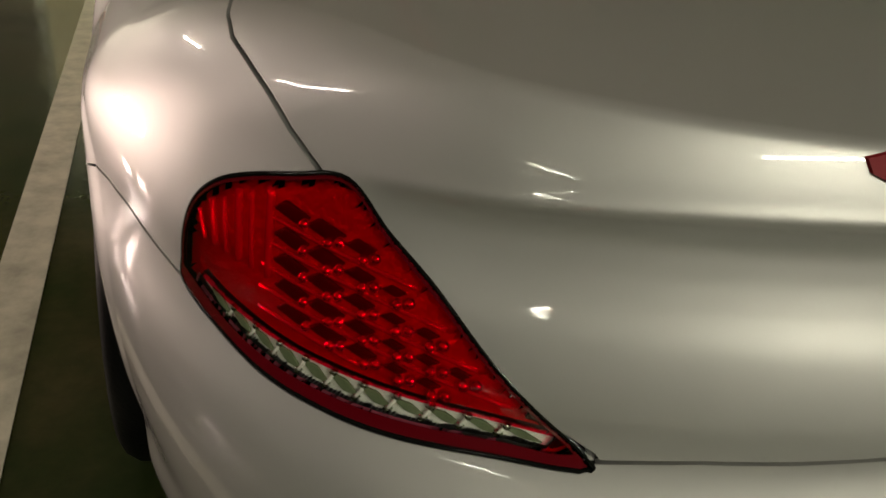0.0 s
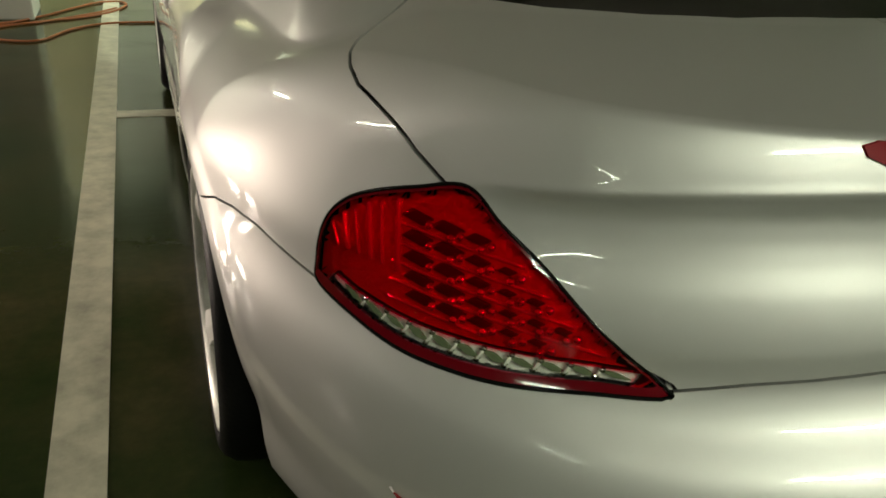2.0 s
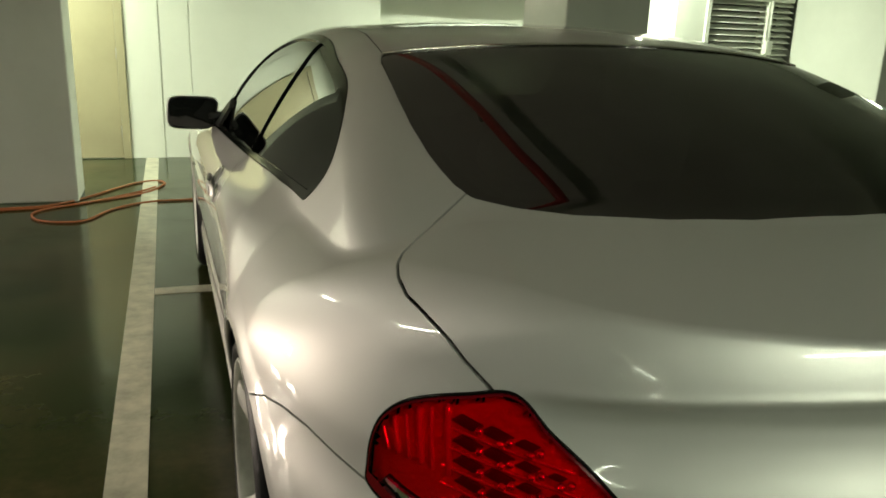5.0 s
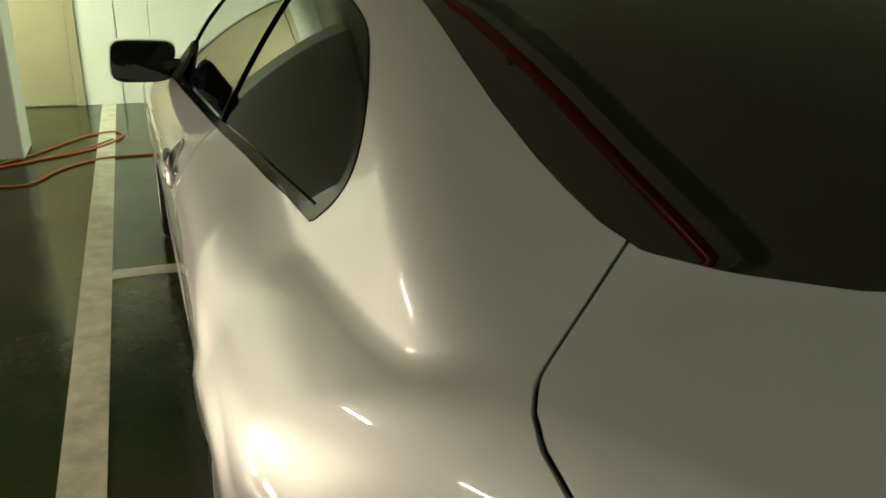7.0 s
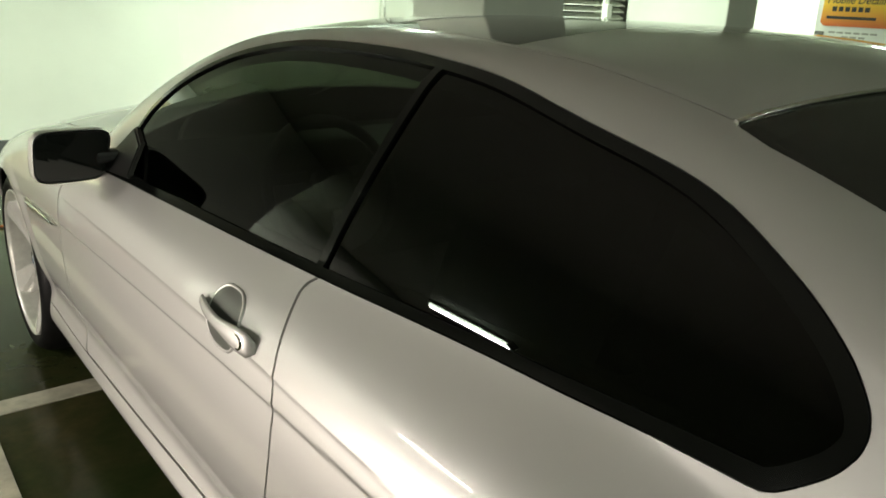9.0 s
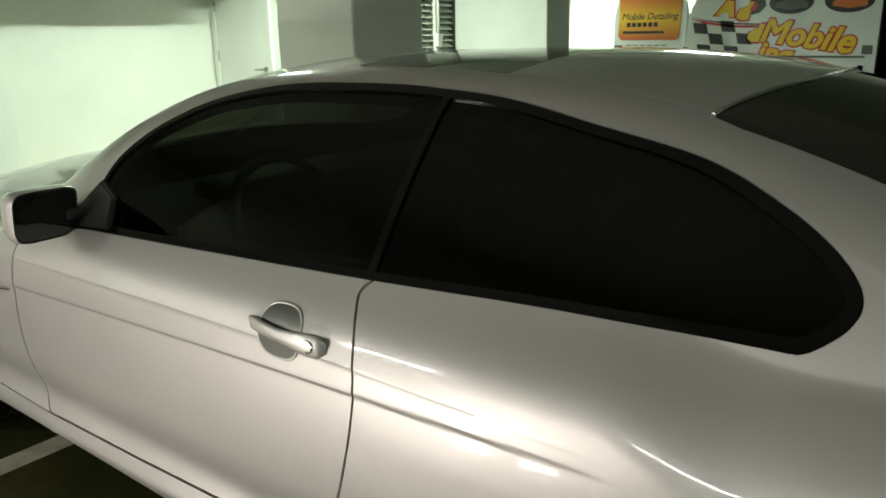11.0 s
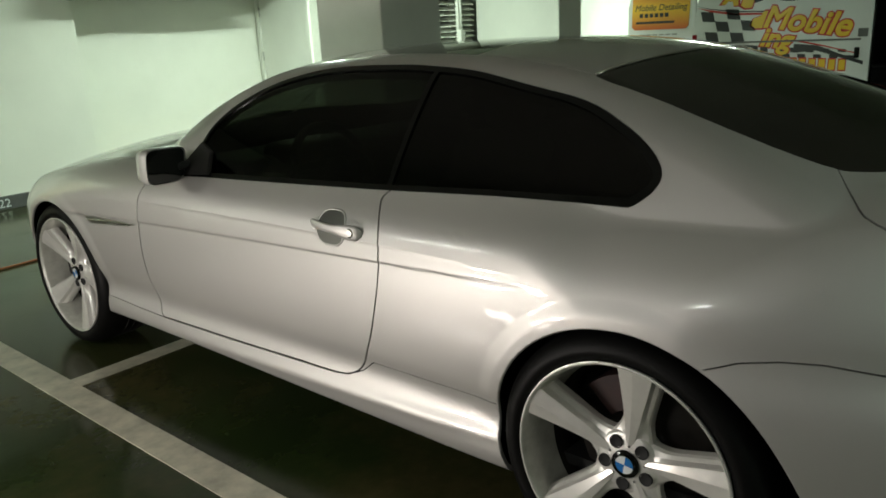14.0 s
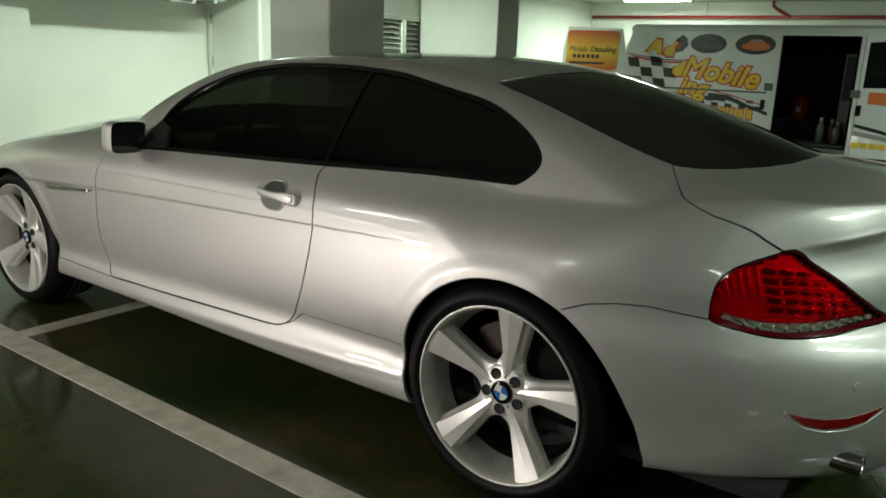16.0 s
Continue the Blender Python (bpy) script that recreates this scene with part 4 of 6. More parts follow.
# reflectors, sensors and exhausts in the rear bumper
for sg in (1, -1):
    outline = [(s - 0.02, z - 0.022) for s, z in ((0.02, 0.478), (-0.04, 0.468), (-0.12, 0.462), (-0.20, 0.466), (-0.27, 0.478), (-0.335, 0.494), (-0.27, 0.456), (-0.20, 0.441), (-0.12, 0.436), (-0.05, 0.446), (-0.01, 0.462))]
    bm = bmesh.new()
    f = []
    b = []
    for s, z in outline:
        p, g = surface_at(s, z, -0.003)
        f.append(bm.verts.new((sg * p[0], p[1], p[2])))
        p, g = surface_at(s, z, 0.012)
        b.append(bm.verts.new((sg * p[0], p[1], p[2])))
    bm.faces.new((f[0], f[1], f[10]))
    for (a0, c0), (a1, c1) in zip([(1, 10), (2, 9), (2, 8), (3, 7), (4, 6)], [(2, 9), (2, 8), (3, 7), (4, 6), (5, 5)]):
        q = [f[a0], f[a1], f[c1], f[c0]]
        q = [v for i, v in enumerate(q) if v not in q[:i]]
        if len(q) > 2:
            bm.faces.new(q)
    for k in range(len(outline)):
        bm.faces.new((f[k], f[(k + 1) % len(f)], b[(k + 1) % len(b)], b[k]))
    part("rear_reflector", bm, REFLECTOR_RED, rear_bumper, "narrow curved red reflector")
    line = []
    for s, z in [(0.01, 0.460), (-0.02, 0.436), (-0.07, 0.414), (-0.14, 0.404), (-0.22, 0.408), (-0.29, 0.423), (-0.355, 0.460)]:
        p, g = surface_at(s, z, 0.002)
        line.append((sg * p[0], p[1], p[2]))
    part("reflector_ledge", tube(line, 0.0035, 8), PAINT, rear_bumper)
    p, g = surface_at(-0.24, 0.525, -0.001)
    bm = bmesh.new()
    bmesh.ops.create_cone(bm, cap_ends=True, segments=24, radius1=0.0115, radius2=0.010, depth=0.005)
    ob = part("parking_sensor", bm, PAINT, rear_bumper)
    q = Vector((sg * g[0], g[1], g[2])).to_track_quat("Z", "Y").to_matrix().to_4x4()
    q.translation = Vector((sg * p[0], p[1], p[2]))
    ob.matrix_basis = q
    pipe = lathe([(-0.10, 0.030), (0.0, 0.032), (0.004, 0.0335), (0.002, 0.030), (-0.09, 0.028)], 36)
    for v in pipe.verts:
        v.co = Vector((v.co.y * 1.15, -v.co.x, v.co.z))
    ob = part("exhaust_pipe", pipe, DARK_CHROME, car, "polished steel exhaust tip")
    ob.matrix_basis = pose(sg * -0.60, -0.902, 0.318)
    hole = disc(-0.03, 0.029)
    for v in hole.verts:
        v.co = Vector((v.co.y * 1.15, -v.co.x, v.co.z))
    part("exhaust_bore", hole, SHADOW_BLACK, ob)

# door handles
# silver darkened to stand in for the shade of a recessed cup
HANDLE_CUP = material("shaded_silver_grip_cup", (0.16, 0.165, 0.15), 0.35, metal=0.7)
for door, sg in zip(door_parts, (-1, 1)):
    x0 = wall_x(0.88, 0.80)
    cup = bmesh.new()
    ringpts = []
    for k in range(28):
        a = 2 * math.pi * k / 28
        y, z = 0.925 + 0.058 * math.copysign(abs(math.cos(a)) ** 0.7, math.cos(a)), 0.797 + 0.049 * math.copysign(abs(math.sin(a)) ** 0.8, math.sin(a))
        ringpts.append((sg * (wall_x(y, z) + 0.0005), y, z))
    rim = tube(ringpts, 0.0035, 6, closed=True)
    part("handle_rim", rim, PAINT, door)
    rings = []
    for k in (1.0, 0.8, 0.6, 0.4, 0.2, 0.04):
        spots = [(0.925 + (p[1] - 0.925) * k, 0.797 + (p[2] - 0.797) * k) for p in ringpts]
        rings.append([cup.verts.new((sg * (wall_x(y, z) + 0.0022), y, z)) for y, z in spots])
    for a, b in zip(rings, rings[1:]):
        for k in range(28):
            cup.faces.new((a[k], a[(k + 1) % 28], b[(k + 1) % 28], b[k])).smooth = True
    cup.faces.new(rings[-1])
    part("handle_cup", cup, HANDLE_CUP, door, "flush grip cup with its recess shade in the colour")
    bar = bmesh.new()
    prev = None
    for k in range(15):
        t = k / 14
        y = 1.010 - 0.215 * t
        w = 0.014 + 0.009 * min(1, max(0, (t - 0.5) / 0.3)) - (0.012 if k in (14,) else 0.0) - (0.006 if k == 0 else 0.0)
        z = 0.806 - 0.010 * t
        d = 0.004 + 0.016 * math.sin(math.pi * min(1, t * 1.0)) ** 0.6
        xb = wall_x(y, z)
        ring = [bar.verts.new((sg * (xb + d + 0.006 * math.cos(2 * math.pi * q / 10) * (1 if k not in (0, 14) else 0.5)), y, z + w * math.sin(2 * math.pi * q / 10))) for q in range(10)]
        if prev:
            for q in range(10):
                bar.faces.new((prev[q], prev[(q + 1) % 10], ring[(q + 1) % 10], ring[q])).smooth = True
        else:
            bar.faces.new(ring)
        prev = ring
    bar.faces.new(prev)
    handle = part("door_handle", bar, PAINT, door, "silver pull handle")
    lockb = lathe([(0.0, 0.0135), (0.004, 0.0135), (0.004, 0.010), (0.001, 0.0095), (0.0025, 0.006), (0.0025, 0.0)], 24)
    ob = part("key_lock", lockb, CHROME, handle, "round chrome key lock")
    ob.matrix_basis = pose(sg * (wall_x(0.826, 0.797) + 0.0155), 0.828, 0.7975) @ Matrix.Diagonal((sg, 1, 1, 1))

# door mirrors
for door, sg in zip(door_parts, (-1, 1)):
    housing = bmesh.new()
    secs = []
    # rings along y, from the rear rim to the rounded front
    def mirror_ring(bm, y, s, uw, wh):
        ring = []
        for k in range(28):
            a = 2 * math.pi * k / 28
            ca, sa = math.cos(a), math.sin(a)
            u = math.copysign(abs(ca) ** 0.42, ca) * uw
            w = math.copysign(abs(sa) ** 0.42, sa) * wh
            lean = 0.012 * w / 0.06 * (-1 if u < 0 else -0.3)
            ring.append(bm.verts.new((sg * (0.930 + (u + lean) * s), y - 0.030 * (u / 0.09), 0.924 + w * s + 0.006 * u / 0.09)))
        return ring
    for y, s in ((1.735, 1.0), (1.748, 1.035), (1.775, 1.03), (1.81, 0.94), (1.835, 0.75), (1.848, 0.42)):
        secs.append(mirror_ring(housing, y, s, 0.092, 0.062))
    for a, b in zip(secs, secs[1:]):
        for k in range(28):
            housing.faces.new((a[k], a[(k + 1) % 28], b[(k + 1) % 28], b[k])).smooth = True
    housing.faces.new(secs[-1])
    mh = part("door_mirror", housing, PAINT, door, "silver mirror housing with dark glass")
    glass = bmesh.new()
    ring = mirror_ring(glass, 1.738, 1.0, 0.088, 0.058)
    glass.faces.new(ring)
    part("mirror_glass", glass, MIRROR_GLASS, mh, "dark mirror glass")
    bm = box(0, 0.12, 1.755, 1.805, 0.895, 0.925, 0.010)
    for v in bm.verts:
        v.co.x = sg * (0.755 + v.co.x)
    part("mirror_arm", bm, PLASTIC, mh, "black mirror foot")
    bm = slab([(1.62, 0.885), (1.66, 0.955), (1.74, 0.985), (1.81, 0.90), (1.83, 0.872)], 0.0, 0.014, "yz", bevel=0.004)
    for v in bm.verts:
        v.co.x = sg * (wall_x(v.co.y, v.co.z) + 0.0 + v.co.x - 0.004)
    part("mirror_base", bm, PLASTIC, mh)

# interior
def seat(x, y, rear=False):
    w = 0.25
    cush = box(x - w, x + w, y - 0.25, y + 0.25, 0.40, 0.54, 0.05, seg=4)
    part("seat_cushion", soften(cush), LEATHER, car, "pale leather seat")
    back = box(x - w, x + w, -0.07, 0.07, 0.0, 0.60, 0.06, seg=4)
    for v in back.verts:
        k = v.co.z / 0.6
        v.co.x = x + (v.co.x - x) * (1 - 0.18 * k * k)
    bmesh.ops.transform(back, matrix=pose(0, y - 0.25, 0.46, 18), verts=back.verts)
    part("seat_back", soften(back), LEATHER, car, "pale leather seat back")
    head = box(x - 0.13, x + 0.13, -0.05, 0.05, 0.0, 0.19 if not rear else 0.1, 0.045, seg=4)
    bmesh.ops.transform(head, matrix=pose(0, y - 0.45, 1.03 if not rear else 0.99, 12), verts=head.verts)
    part("headrest", soften(head), LEATHER, car)


for x in (-0.36, 0.36):
    seat(x, 1.10)
    seat(x, 0.32, True)
dash = box(-0.70, 0.70, 1.62, 2.02, 0.55, 0.90, 0.06, seg=4)
part("dashboard", soften(dash), DASH, car, "dark dashboard with a hooded top")
cowl = box(-0.52, -0.20, 1.56, 1.75, 0.86, 0.945, 0.035, seg=3)
part("instrument_hood", soften(cowl), DASH, car)
wheel_pts = [(0.185 * math.cos(2 * math.pi * k / 36), 0, 0.185 * math.sin(2 * math.pi * k / 36)) for k in range(36)]
sw = tube(wheel_pts, 0.016, 8, closed=True)
box(-0.17, 0.17, -0.01, 0.01, -0.025, 0.025, 0.008, sw)
box(-0.02, 0.02, -0.01, 0.01, -0.17, 0.0, 0.008, sw)
box(-0.06, 0.06, -0.03, 0.015, -0.06, 0.05, 0.02, sw)
ob = part("steering_wheel", sw, DASH, car, "dark three-spoke steering wheel")
ob.matrix_basis = pose(-0.36, 1.50, 0.83, -24)
rv = box(-0.11, 0.11, 1.42, 1.46, 1.145, 1.205, 0.018, seg=3)
part("interior_mirror", soften(rv), PLASTIC, car, "black interior mirror")
part("mirror_stem", tube([(0, 1.46, 1.19), (0, 1.50, 1.225)], 0.010, 8), PLASTIC, car)
shelf = slab([(-0.62, -0.02), (0.62, -0.02), (0.56, -0.40), (0.3, -0.50), (-0.3, -0.50), (-0.56, -0.40)], 0.945, 0.96, "xy", bevel=0.004)
part("parcel_shelf", shelf, DASH, car)


# wheels
def wheel(y, sg, turn):
    """Axis along x, outward +x before mirroring; the face of the hub lies at x = 0."""
    R, rim_r = HUB_Z, 0.2685
    root = new("wheel")
    root.parent = car
    root.matrix_basis = pose(sg * 0.873, y, HUB_Z, -turn * 1.0 if sg < 0 else turn, 0, 180 if sg < 0 else 0)
    O = 0.036
    tyre = lathe([(-0.215, 0.262), (-0.232, 0.285), (-0.226, 0.315), (-0.205, 0.330), (-0.17, R), (O - 0.06, R), (O - 0.024, 0.330), (O - 0.003, 0.315), (O + 0.006, 0.298), (O + 0.006, 0.286), (O - 0.001, 0.2745), (O - 0.014, 0.262)], 96)
    part("tyre", tyre, RUBBER, root, "black low-profile tyre")
    grooves = bmesh.new()
    for s in (-0.155, -0.12, -0.085):
        lathe([(s - 0.005, R - 0.0005), (s - 0.004, R + 0.0012), (s + 0.004, R + 0.0012), (s + 0.005, R - 0.0005)], 72, grooves)
    part("tread", grooves, TREAD, root)
    barrel = lathe([(O - 0.010, rim_r - 0.004), (O + 0.001, rim_r), (O + 0.004, rim_r - 0.002), (O + 0.003, rim_r - 0.006), (O - 0.012, rim_r - 0.013), (-0.03, 0.249), (-0.075, 0.240)], 96)
    # the deeper part of the barrel is darker than the rim
    part("inner_barrel", lathe([(-0.0745, 0.240), (-0.10, 0.236), (-0.19, 0.232), (-0.20, 0.255)], 96), BRAKE_IRON, root, "dark inner barrel behind the rim")
    part("rim", barrel, ALLOY_INNER, root, "silver alloy rim barrel")
    lip = lathe([(O - 0.006, rim_r - 0.001), (O + 0.0020, rim_r + 0.0008), (O + 0.0032, rim_r - 0.001), (O + 0.0022, rim_r - 0.0035), (O - 0.004, rim_r - 0.006)], 96)
    part("rim_lip", lip, ALLOY, root)
    bore = disc(-0.19, 0.235)
    part("wheel_bore", bore, SHADOW_BLACK, root)
    hub = lathe([(-0.06, 0.080), (-0.030, 0.082), (-0.019, 0.080), (-0.013, 0.072), (-0.010, 0.050), (-0.008, 0.036)], 60)
    disc(-0.008, 0.036, 60, hub)
    part("wheel_hub", hub, ALLOY, root)
    spoke = bmesh.new()
    # radius, half-width of the bright face, its height at the ridge and at the edges, width and drop of the flank
    stations = []
    for k in range(15):
        r = 0.045 + (0.2665 - 0.045) * k / 14
        f = k / 14
        wide = 0.009 + 0.035 * f ** 1.15
        high = -0.0085 + 0.044 * f ** 1.35
        stations.append((r, wide, high, high - 0.0040 + 0.001 * f, 0.015 + 0.034 * math.exp(-((r - 0.045) / 0.040) ** 2), 0.022 + 0.010 * f - 0.016 * math.exp(-((r - 0.045) / 0.040) ** 2)))
    flank = [lambda w, h, e, fw, dr: (w, e), lambda w, h, e, fw, dr: (w + 0.0015, e - 0.004), lambda w, h, e, fw, dr: (w + fw * 0.35, e - dr * 0.55), lambda w, h, e, fw, dr: (w + fw * 0.8, e - dr * 0.85),
             lambda w, h, e, fw, dr: (w + fw, e - dr - 0.004), lambda w, h, e, fw, dr: (w + fw + 0.001, e - dr - 0.022)]
    mirror_of = lambda q: lambda *v: (-q(*v)[0], q(*v)[1])
    lines = [mirror_of(q) for q in flank[::-1]] + [lambda w, h, e, fw, dr: (-0.1 * w, h)] + flank
    for la, lb in zip(lines, lines[1:]):
        row = [[spoke.verts.new((q(*v[1:])[1], q(*v[1:])[0], v[0])) for q in (la, lb)] for v in stations]
        for c, d in zip(row, row[1:]):
            spoke.faces.new((c[0], c[1], d[1], d[0])).smooth = True
    bmesh.ops.recalc_face_normals(spoke, faces=spoke.faces)
    sm = bpy.data.meshes.new("spoke")
    spoke.to_mesh(sm)
    spoke.free()
    sm.materials.append(ALLOY)
    for k in range(5):
        ob = new("spoke", sm)
        ob.parent = root
        ob.matrix_basis = pose(0, 0, 0, 72 * k)
    bolt = lathe([(-0.014, 0.0165), (-0.0075, 0.0165), (-0.0105, 0.014), (-0.0105, 0.0)], 20)
    bm_me = bpy.data.meshes.new("bolt_hole")
    bolt.to_mesh(bm_me)
    bolt.free()
    bm_me.materials.append(SHADOW_BLACK)
    pin = lathe([(-0.0085, 0.0), (-0.0085, 0.0032), (-0.02, 0.0032)], 12)
    pin_me = bpy.data.meshes.new("pin_hole")
    pin.to_mesh(pin_me)
    pin.free()
    pin_me.materials.append(SHADOW_BLACK)
    for k in range(5):
        a = math.radians(72 * k + 36)
        ob = new("bolt_hole", bm_me)
        ob.parent = root
        ob.matrix_basis = pose(0.0015, -0.056 * math.sin(a), 0.056 * math.cos(a))
        a = math.radians(72 * k)
        ob = new("pin_hole", pin_me)
        ob.parent = root
        ob.matrix_basis = pose(0.0, -0.047 * math.sin(a), 0.047 * math.cos(a))
    cap = lathe([(-0.008, 0.0345), (-0.002, 0.0345), (0.0, 0.032), (0.0005, 0.0225)], 40)
    cap_ob = part("centre_cap", cap, TRIM_BLACK, root, "round black-rimmed wheel badge")
    part("badge_ring", lathe([(0.0, 0.0235), (0.0015, 0.0228), (0.0, 0.0215)], 40), CHROME, cap_ob)
    for q in range(4):
        bm = bmesh.new()
        bm.faces.new([bm.verts.new((0.001, 0, 0))] + [bm.verts.new((0.001, 0.0225 * math.cos(math.radians(90 * q + 9 * k)), 0.0225 * math.sin(math.radians(90 * q + 9 * k)))) for k in range(11)])
        part("badge_quarter", bm, BADGE_BLUE if q % 2 == 0 else BADGE_WHITE, cap_ob)
    rotor = lathe([(-0.105, 0.06), (-0.105, 0.172), (-0.13, 0.172)], 48)
    part("brake_disc", rotor, BRAKE_IRON, root, "worn iron brake disc")
    cal = bmesh.new()
    ring = []
    for x in (-0.075, -0.15):
        for rr in (0.105, 0.195):
            ring.append([cal.verts.new((x, rr * math.cos(math.radians(20 + 7 * k)), rr * math.sin(math.radians(20 + 7 * k)))) for k in range(10)])
    for a, b in ((0, 1), (1, 3), (3, 2), (2, 0)):
        for k in range(9):
            cal.faces.new((ring[a][k], ring[a][k + 1], ring[b][k + 1], ring[b][k]))
    cal_ob = part("brake_caliper", cal, CALIPER, root, "rusty brown brake caliper")
    cal_ob.matrix_basis = pose(0, 0, 0, 60)
    return root


wheel(REAR_HUB, -1, 8)
wheel(REAR_HUB, 1, 30)
wheel(FRONT_HUB, -1, 20)
wheel(FRONT_HUB, 1, 50)

# ---- the garage ----
def structure(name, shape, mat, label=""):
    ob = part(name, shape, mat, None, label)
    return tagged(ob, kind="structure")


FRONT, RECESS, SIDE, LOUVRE_Y = 6.52, 6.90, 3.37, 4.73
structure("floor", box(-24, 14, -9, 9, -0.2, 0), CONCRETE, "sealed, stained and shiny concrete garage floor")
structure("ceiling", box(-24, 14, -9, 9, CEILING, CEILING + 0.2), CEILING_WHITE, "white painted concrete ceiling")
wall_north = structure("wall_north", box(-24, 1.08, FRONT, FRONT + 0.6, 0, CEILING), WALL_WHITE, "white painted garage wall with upright joints")
structure("wall_recess", box(1.08, SIDE + 0.2, RECESS, RECESS + 0.2, 0, CEILING), WALL_WHITE, "brightly lit white recessed wall")
structure("recess_curb", box(1.08, SIDE, FRONT, RECESS, 0, 0.225, 0.006), WALL_WHITE, "low white curb")
structure("recess_ledge", box(1.082, SIDE - 0.002, FRONT + 0.012, RECESS - 0.002, 0.225, 0.233), LEDGE_TAN, "tan painted ledge top")
structure("wall_side", box(SIDE, SIDE + 0.2, LOUVRE_Y + 0.15, RECESS, 0, CEILING), WALL_WHITE, "white side wall with a white door")
for name, args in (("wall_vent_1", (SIDE, 3.71, LOUVRE_Y, LOUVRE_Y + 0.15, 0, CEILING)), ("wall_vent_2", (3.71, 4.95, LOUVRE_Y, LOUVRE_Y + 0.15, 0, 0.80)), ("wall_vent_3", (3.71, 4.95, LOUVRE_Y, LOUVRE_Y + 0.15, 1.70, CEILING)),
                   ("wall_vent_4", (4.95, 12.5, LOUVRE_Y + 1.6, LOUVRE_Y + 1.75, 0, CEILING)), ("wall_vent_5", (4.95, 5.1, LOUVRE_Y + 0.0, LOUVRE_Y + 1.6, 0, CEILING))):
    structure(name, box(*args), WALL_WHITE)
# black sheet stands in for the shade behind the louvre slats
structure("vent_shade_sheet", box(3.6, 4.95, LOUVRE_Y + 0.5, LOUVRE_Y + 0.55, 0.6, 1.9), SHADOW_BLACK)
structure("wall_east", box(12.5, 12.7, -9, LOUVRE_Y + 1.75, 0, CEILING), WALL_WHITE, "white wall behind the van")
# unseen walls added to close the room, grey and distant to keep reflections dim
structure("unseen_wall_west", box(-24.2, -24, -9, 9, 0, CEILING), BARE_CONCRETE)
structure("unseen_wall_south", box(-24, 14, -9.2, -9, 0, CEILING), BARE_CONCRETE)
structure("pillar_1", box(1.187, 1.75, 2.72, 3.31, 0, CEILING, 0.012), PILLAR_WHITE, "square white concrete pillar beside the car")
structure("pillar_2", box(4.69, 5.13, 3.63, 4.70, 0, CEILING, 0.012), PILLAR_WHITE, "white concrete pillar by the louvre")
structure("pillar_3", box(-2.75, -1.66, 4.55, 4.97, 0, CEILING, 0.012), PILLAR_WHITE, "white concrete pillar at the bay's end")
# upright panels and joints of the north wall
for x0, x1, d in ((-1.365, -1.066, 0.014), (-1.058, -0.794, 0.007), (-0.786, 1.07, 0.0035)):
    ob = part("panel", box(x0, x1, FRONT - d, FRONT + 0.01, 0.0, CEILING - 0.01, 0.003), WALL_WHITE, wall_north)
structure("baseboard", box(-0.62, 1.079, FRONT - 0.03, FRONT - 0.004, 0, 0.118, 0.004), BASE_GREY, "dark grey painted wall base with a bay number")

# parking lines
for name, args in (("parking_line_1", (-1.246, -1.132, -8.5, FRONT - 0.02)), ("parking_line_2", (-1.131, 1.18, 2.305, 2.40)), ("parking_line_3", (1.32, 1.43, -8.5, 2.70))):
    structure(name, box(*args, 0.0, 0.0035), LINE_PAINT, "worn cream floor marking")


def lettering(name, words, size, mat, parent, m, offset=0.0, shear=0.0, depth=0.001, label=""):
    """Raised or printed words, turned into a mesh."""
    c = bpy.data.curves.new(name, "FONT")
    c.body, c.size, c.shear, c.extrude, c.bevel_depth, c.bevel_resolution = words, size, shear, depth, offset, 0
    tmp = new("tmp", c)
    me = bpy.data.meshes.new_from_object(tmp.evaluated_get(bpy.context.evaluated_depsgraph_get()))
    bpy.data.objects.remove(tmp)
    me.materials.clear()
    me.materials.append(mat)
    me.name = name
    ob = new(name, me)
    ob.parent = parent
    ob.matrix_basis = m @ Matrix.Diagonal((1, 1, depth / max(depth + offset, 1e-6), 1))
    if label:
        tagged(ob, label)
    return ob


tagged(lettering("bay_number", "-22", 0.105, BADGE_WHITE, None, pose(0.09, FRONT - 0.0315, 0.022, 90), label="white stencilled bay number on the wall base"), category="sign", kind="structure")

# tan door in the north wall, half behind the pillar
door_1 = structure("door_1", box(-2.36, -1.445, FRONT - 0.012, FRONT + 0.02, 0.008, 2.06, 0.003), TAN_PAINT, "tan painted steel door with hinges")
frame_bm = box(-1.443, -1.372, FRONT - 0.035, FRONT + 0.02, 0, 2.13, 0.004)
box(-2.43, -2.362, FRONT - 0.035, FRONT + 0.02, 0, 2.13, 0.004, frame_bm)
box(-2.362, -1.443, FRONT - 0.035, FRONT + 0.02, 2.065, 2.13, 0.004, frame_bm)
part("door_frame", frame_bm, TAN_PAINT, door_1, "tan steel door frame")
for z in (0.26, 0.98, 1.80):
    h = tube([(-1.444, FRONT - 0.018, z - 0.05), (-1.444, FRONT - 0.018, z + 0.05)], 0.008, 8)
    part("hinge", h, STEEL, door_1, "steel butt hinge")
# white door in the side wall
door_2 = structure("door_2", box(SIDE - 0.012, SIDE + 0.02, 6.005, 6.80, 0.008, 2.05, 0.003), WHITE_DOOR, "white steel door with a lever handle")
fb = box(SIDE - 0.03, SIDE + 0.02, 5.94, 6.0, 0, 2.11, 0.004)
box(SIDE - 0.03, SIDE + 0.02, 6.805, 6.865, 0, 2.11, 0.004, fb)
box(SIDE - 0.03, SIDE + 0.02, 6.0, 6.805, 2.055, 2.11, 0.004, fb)
part("door_frame", fb, WHITE_DOOR, door_2)
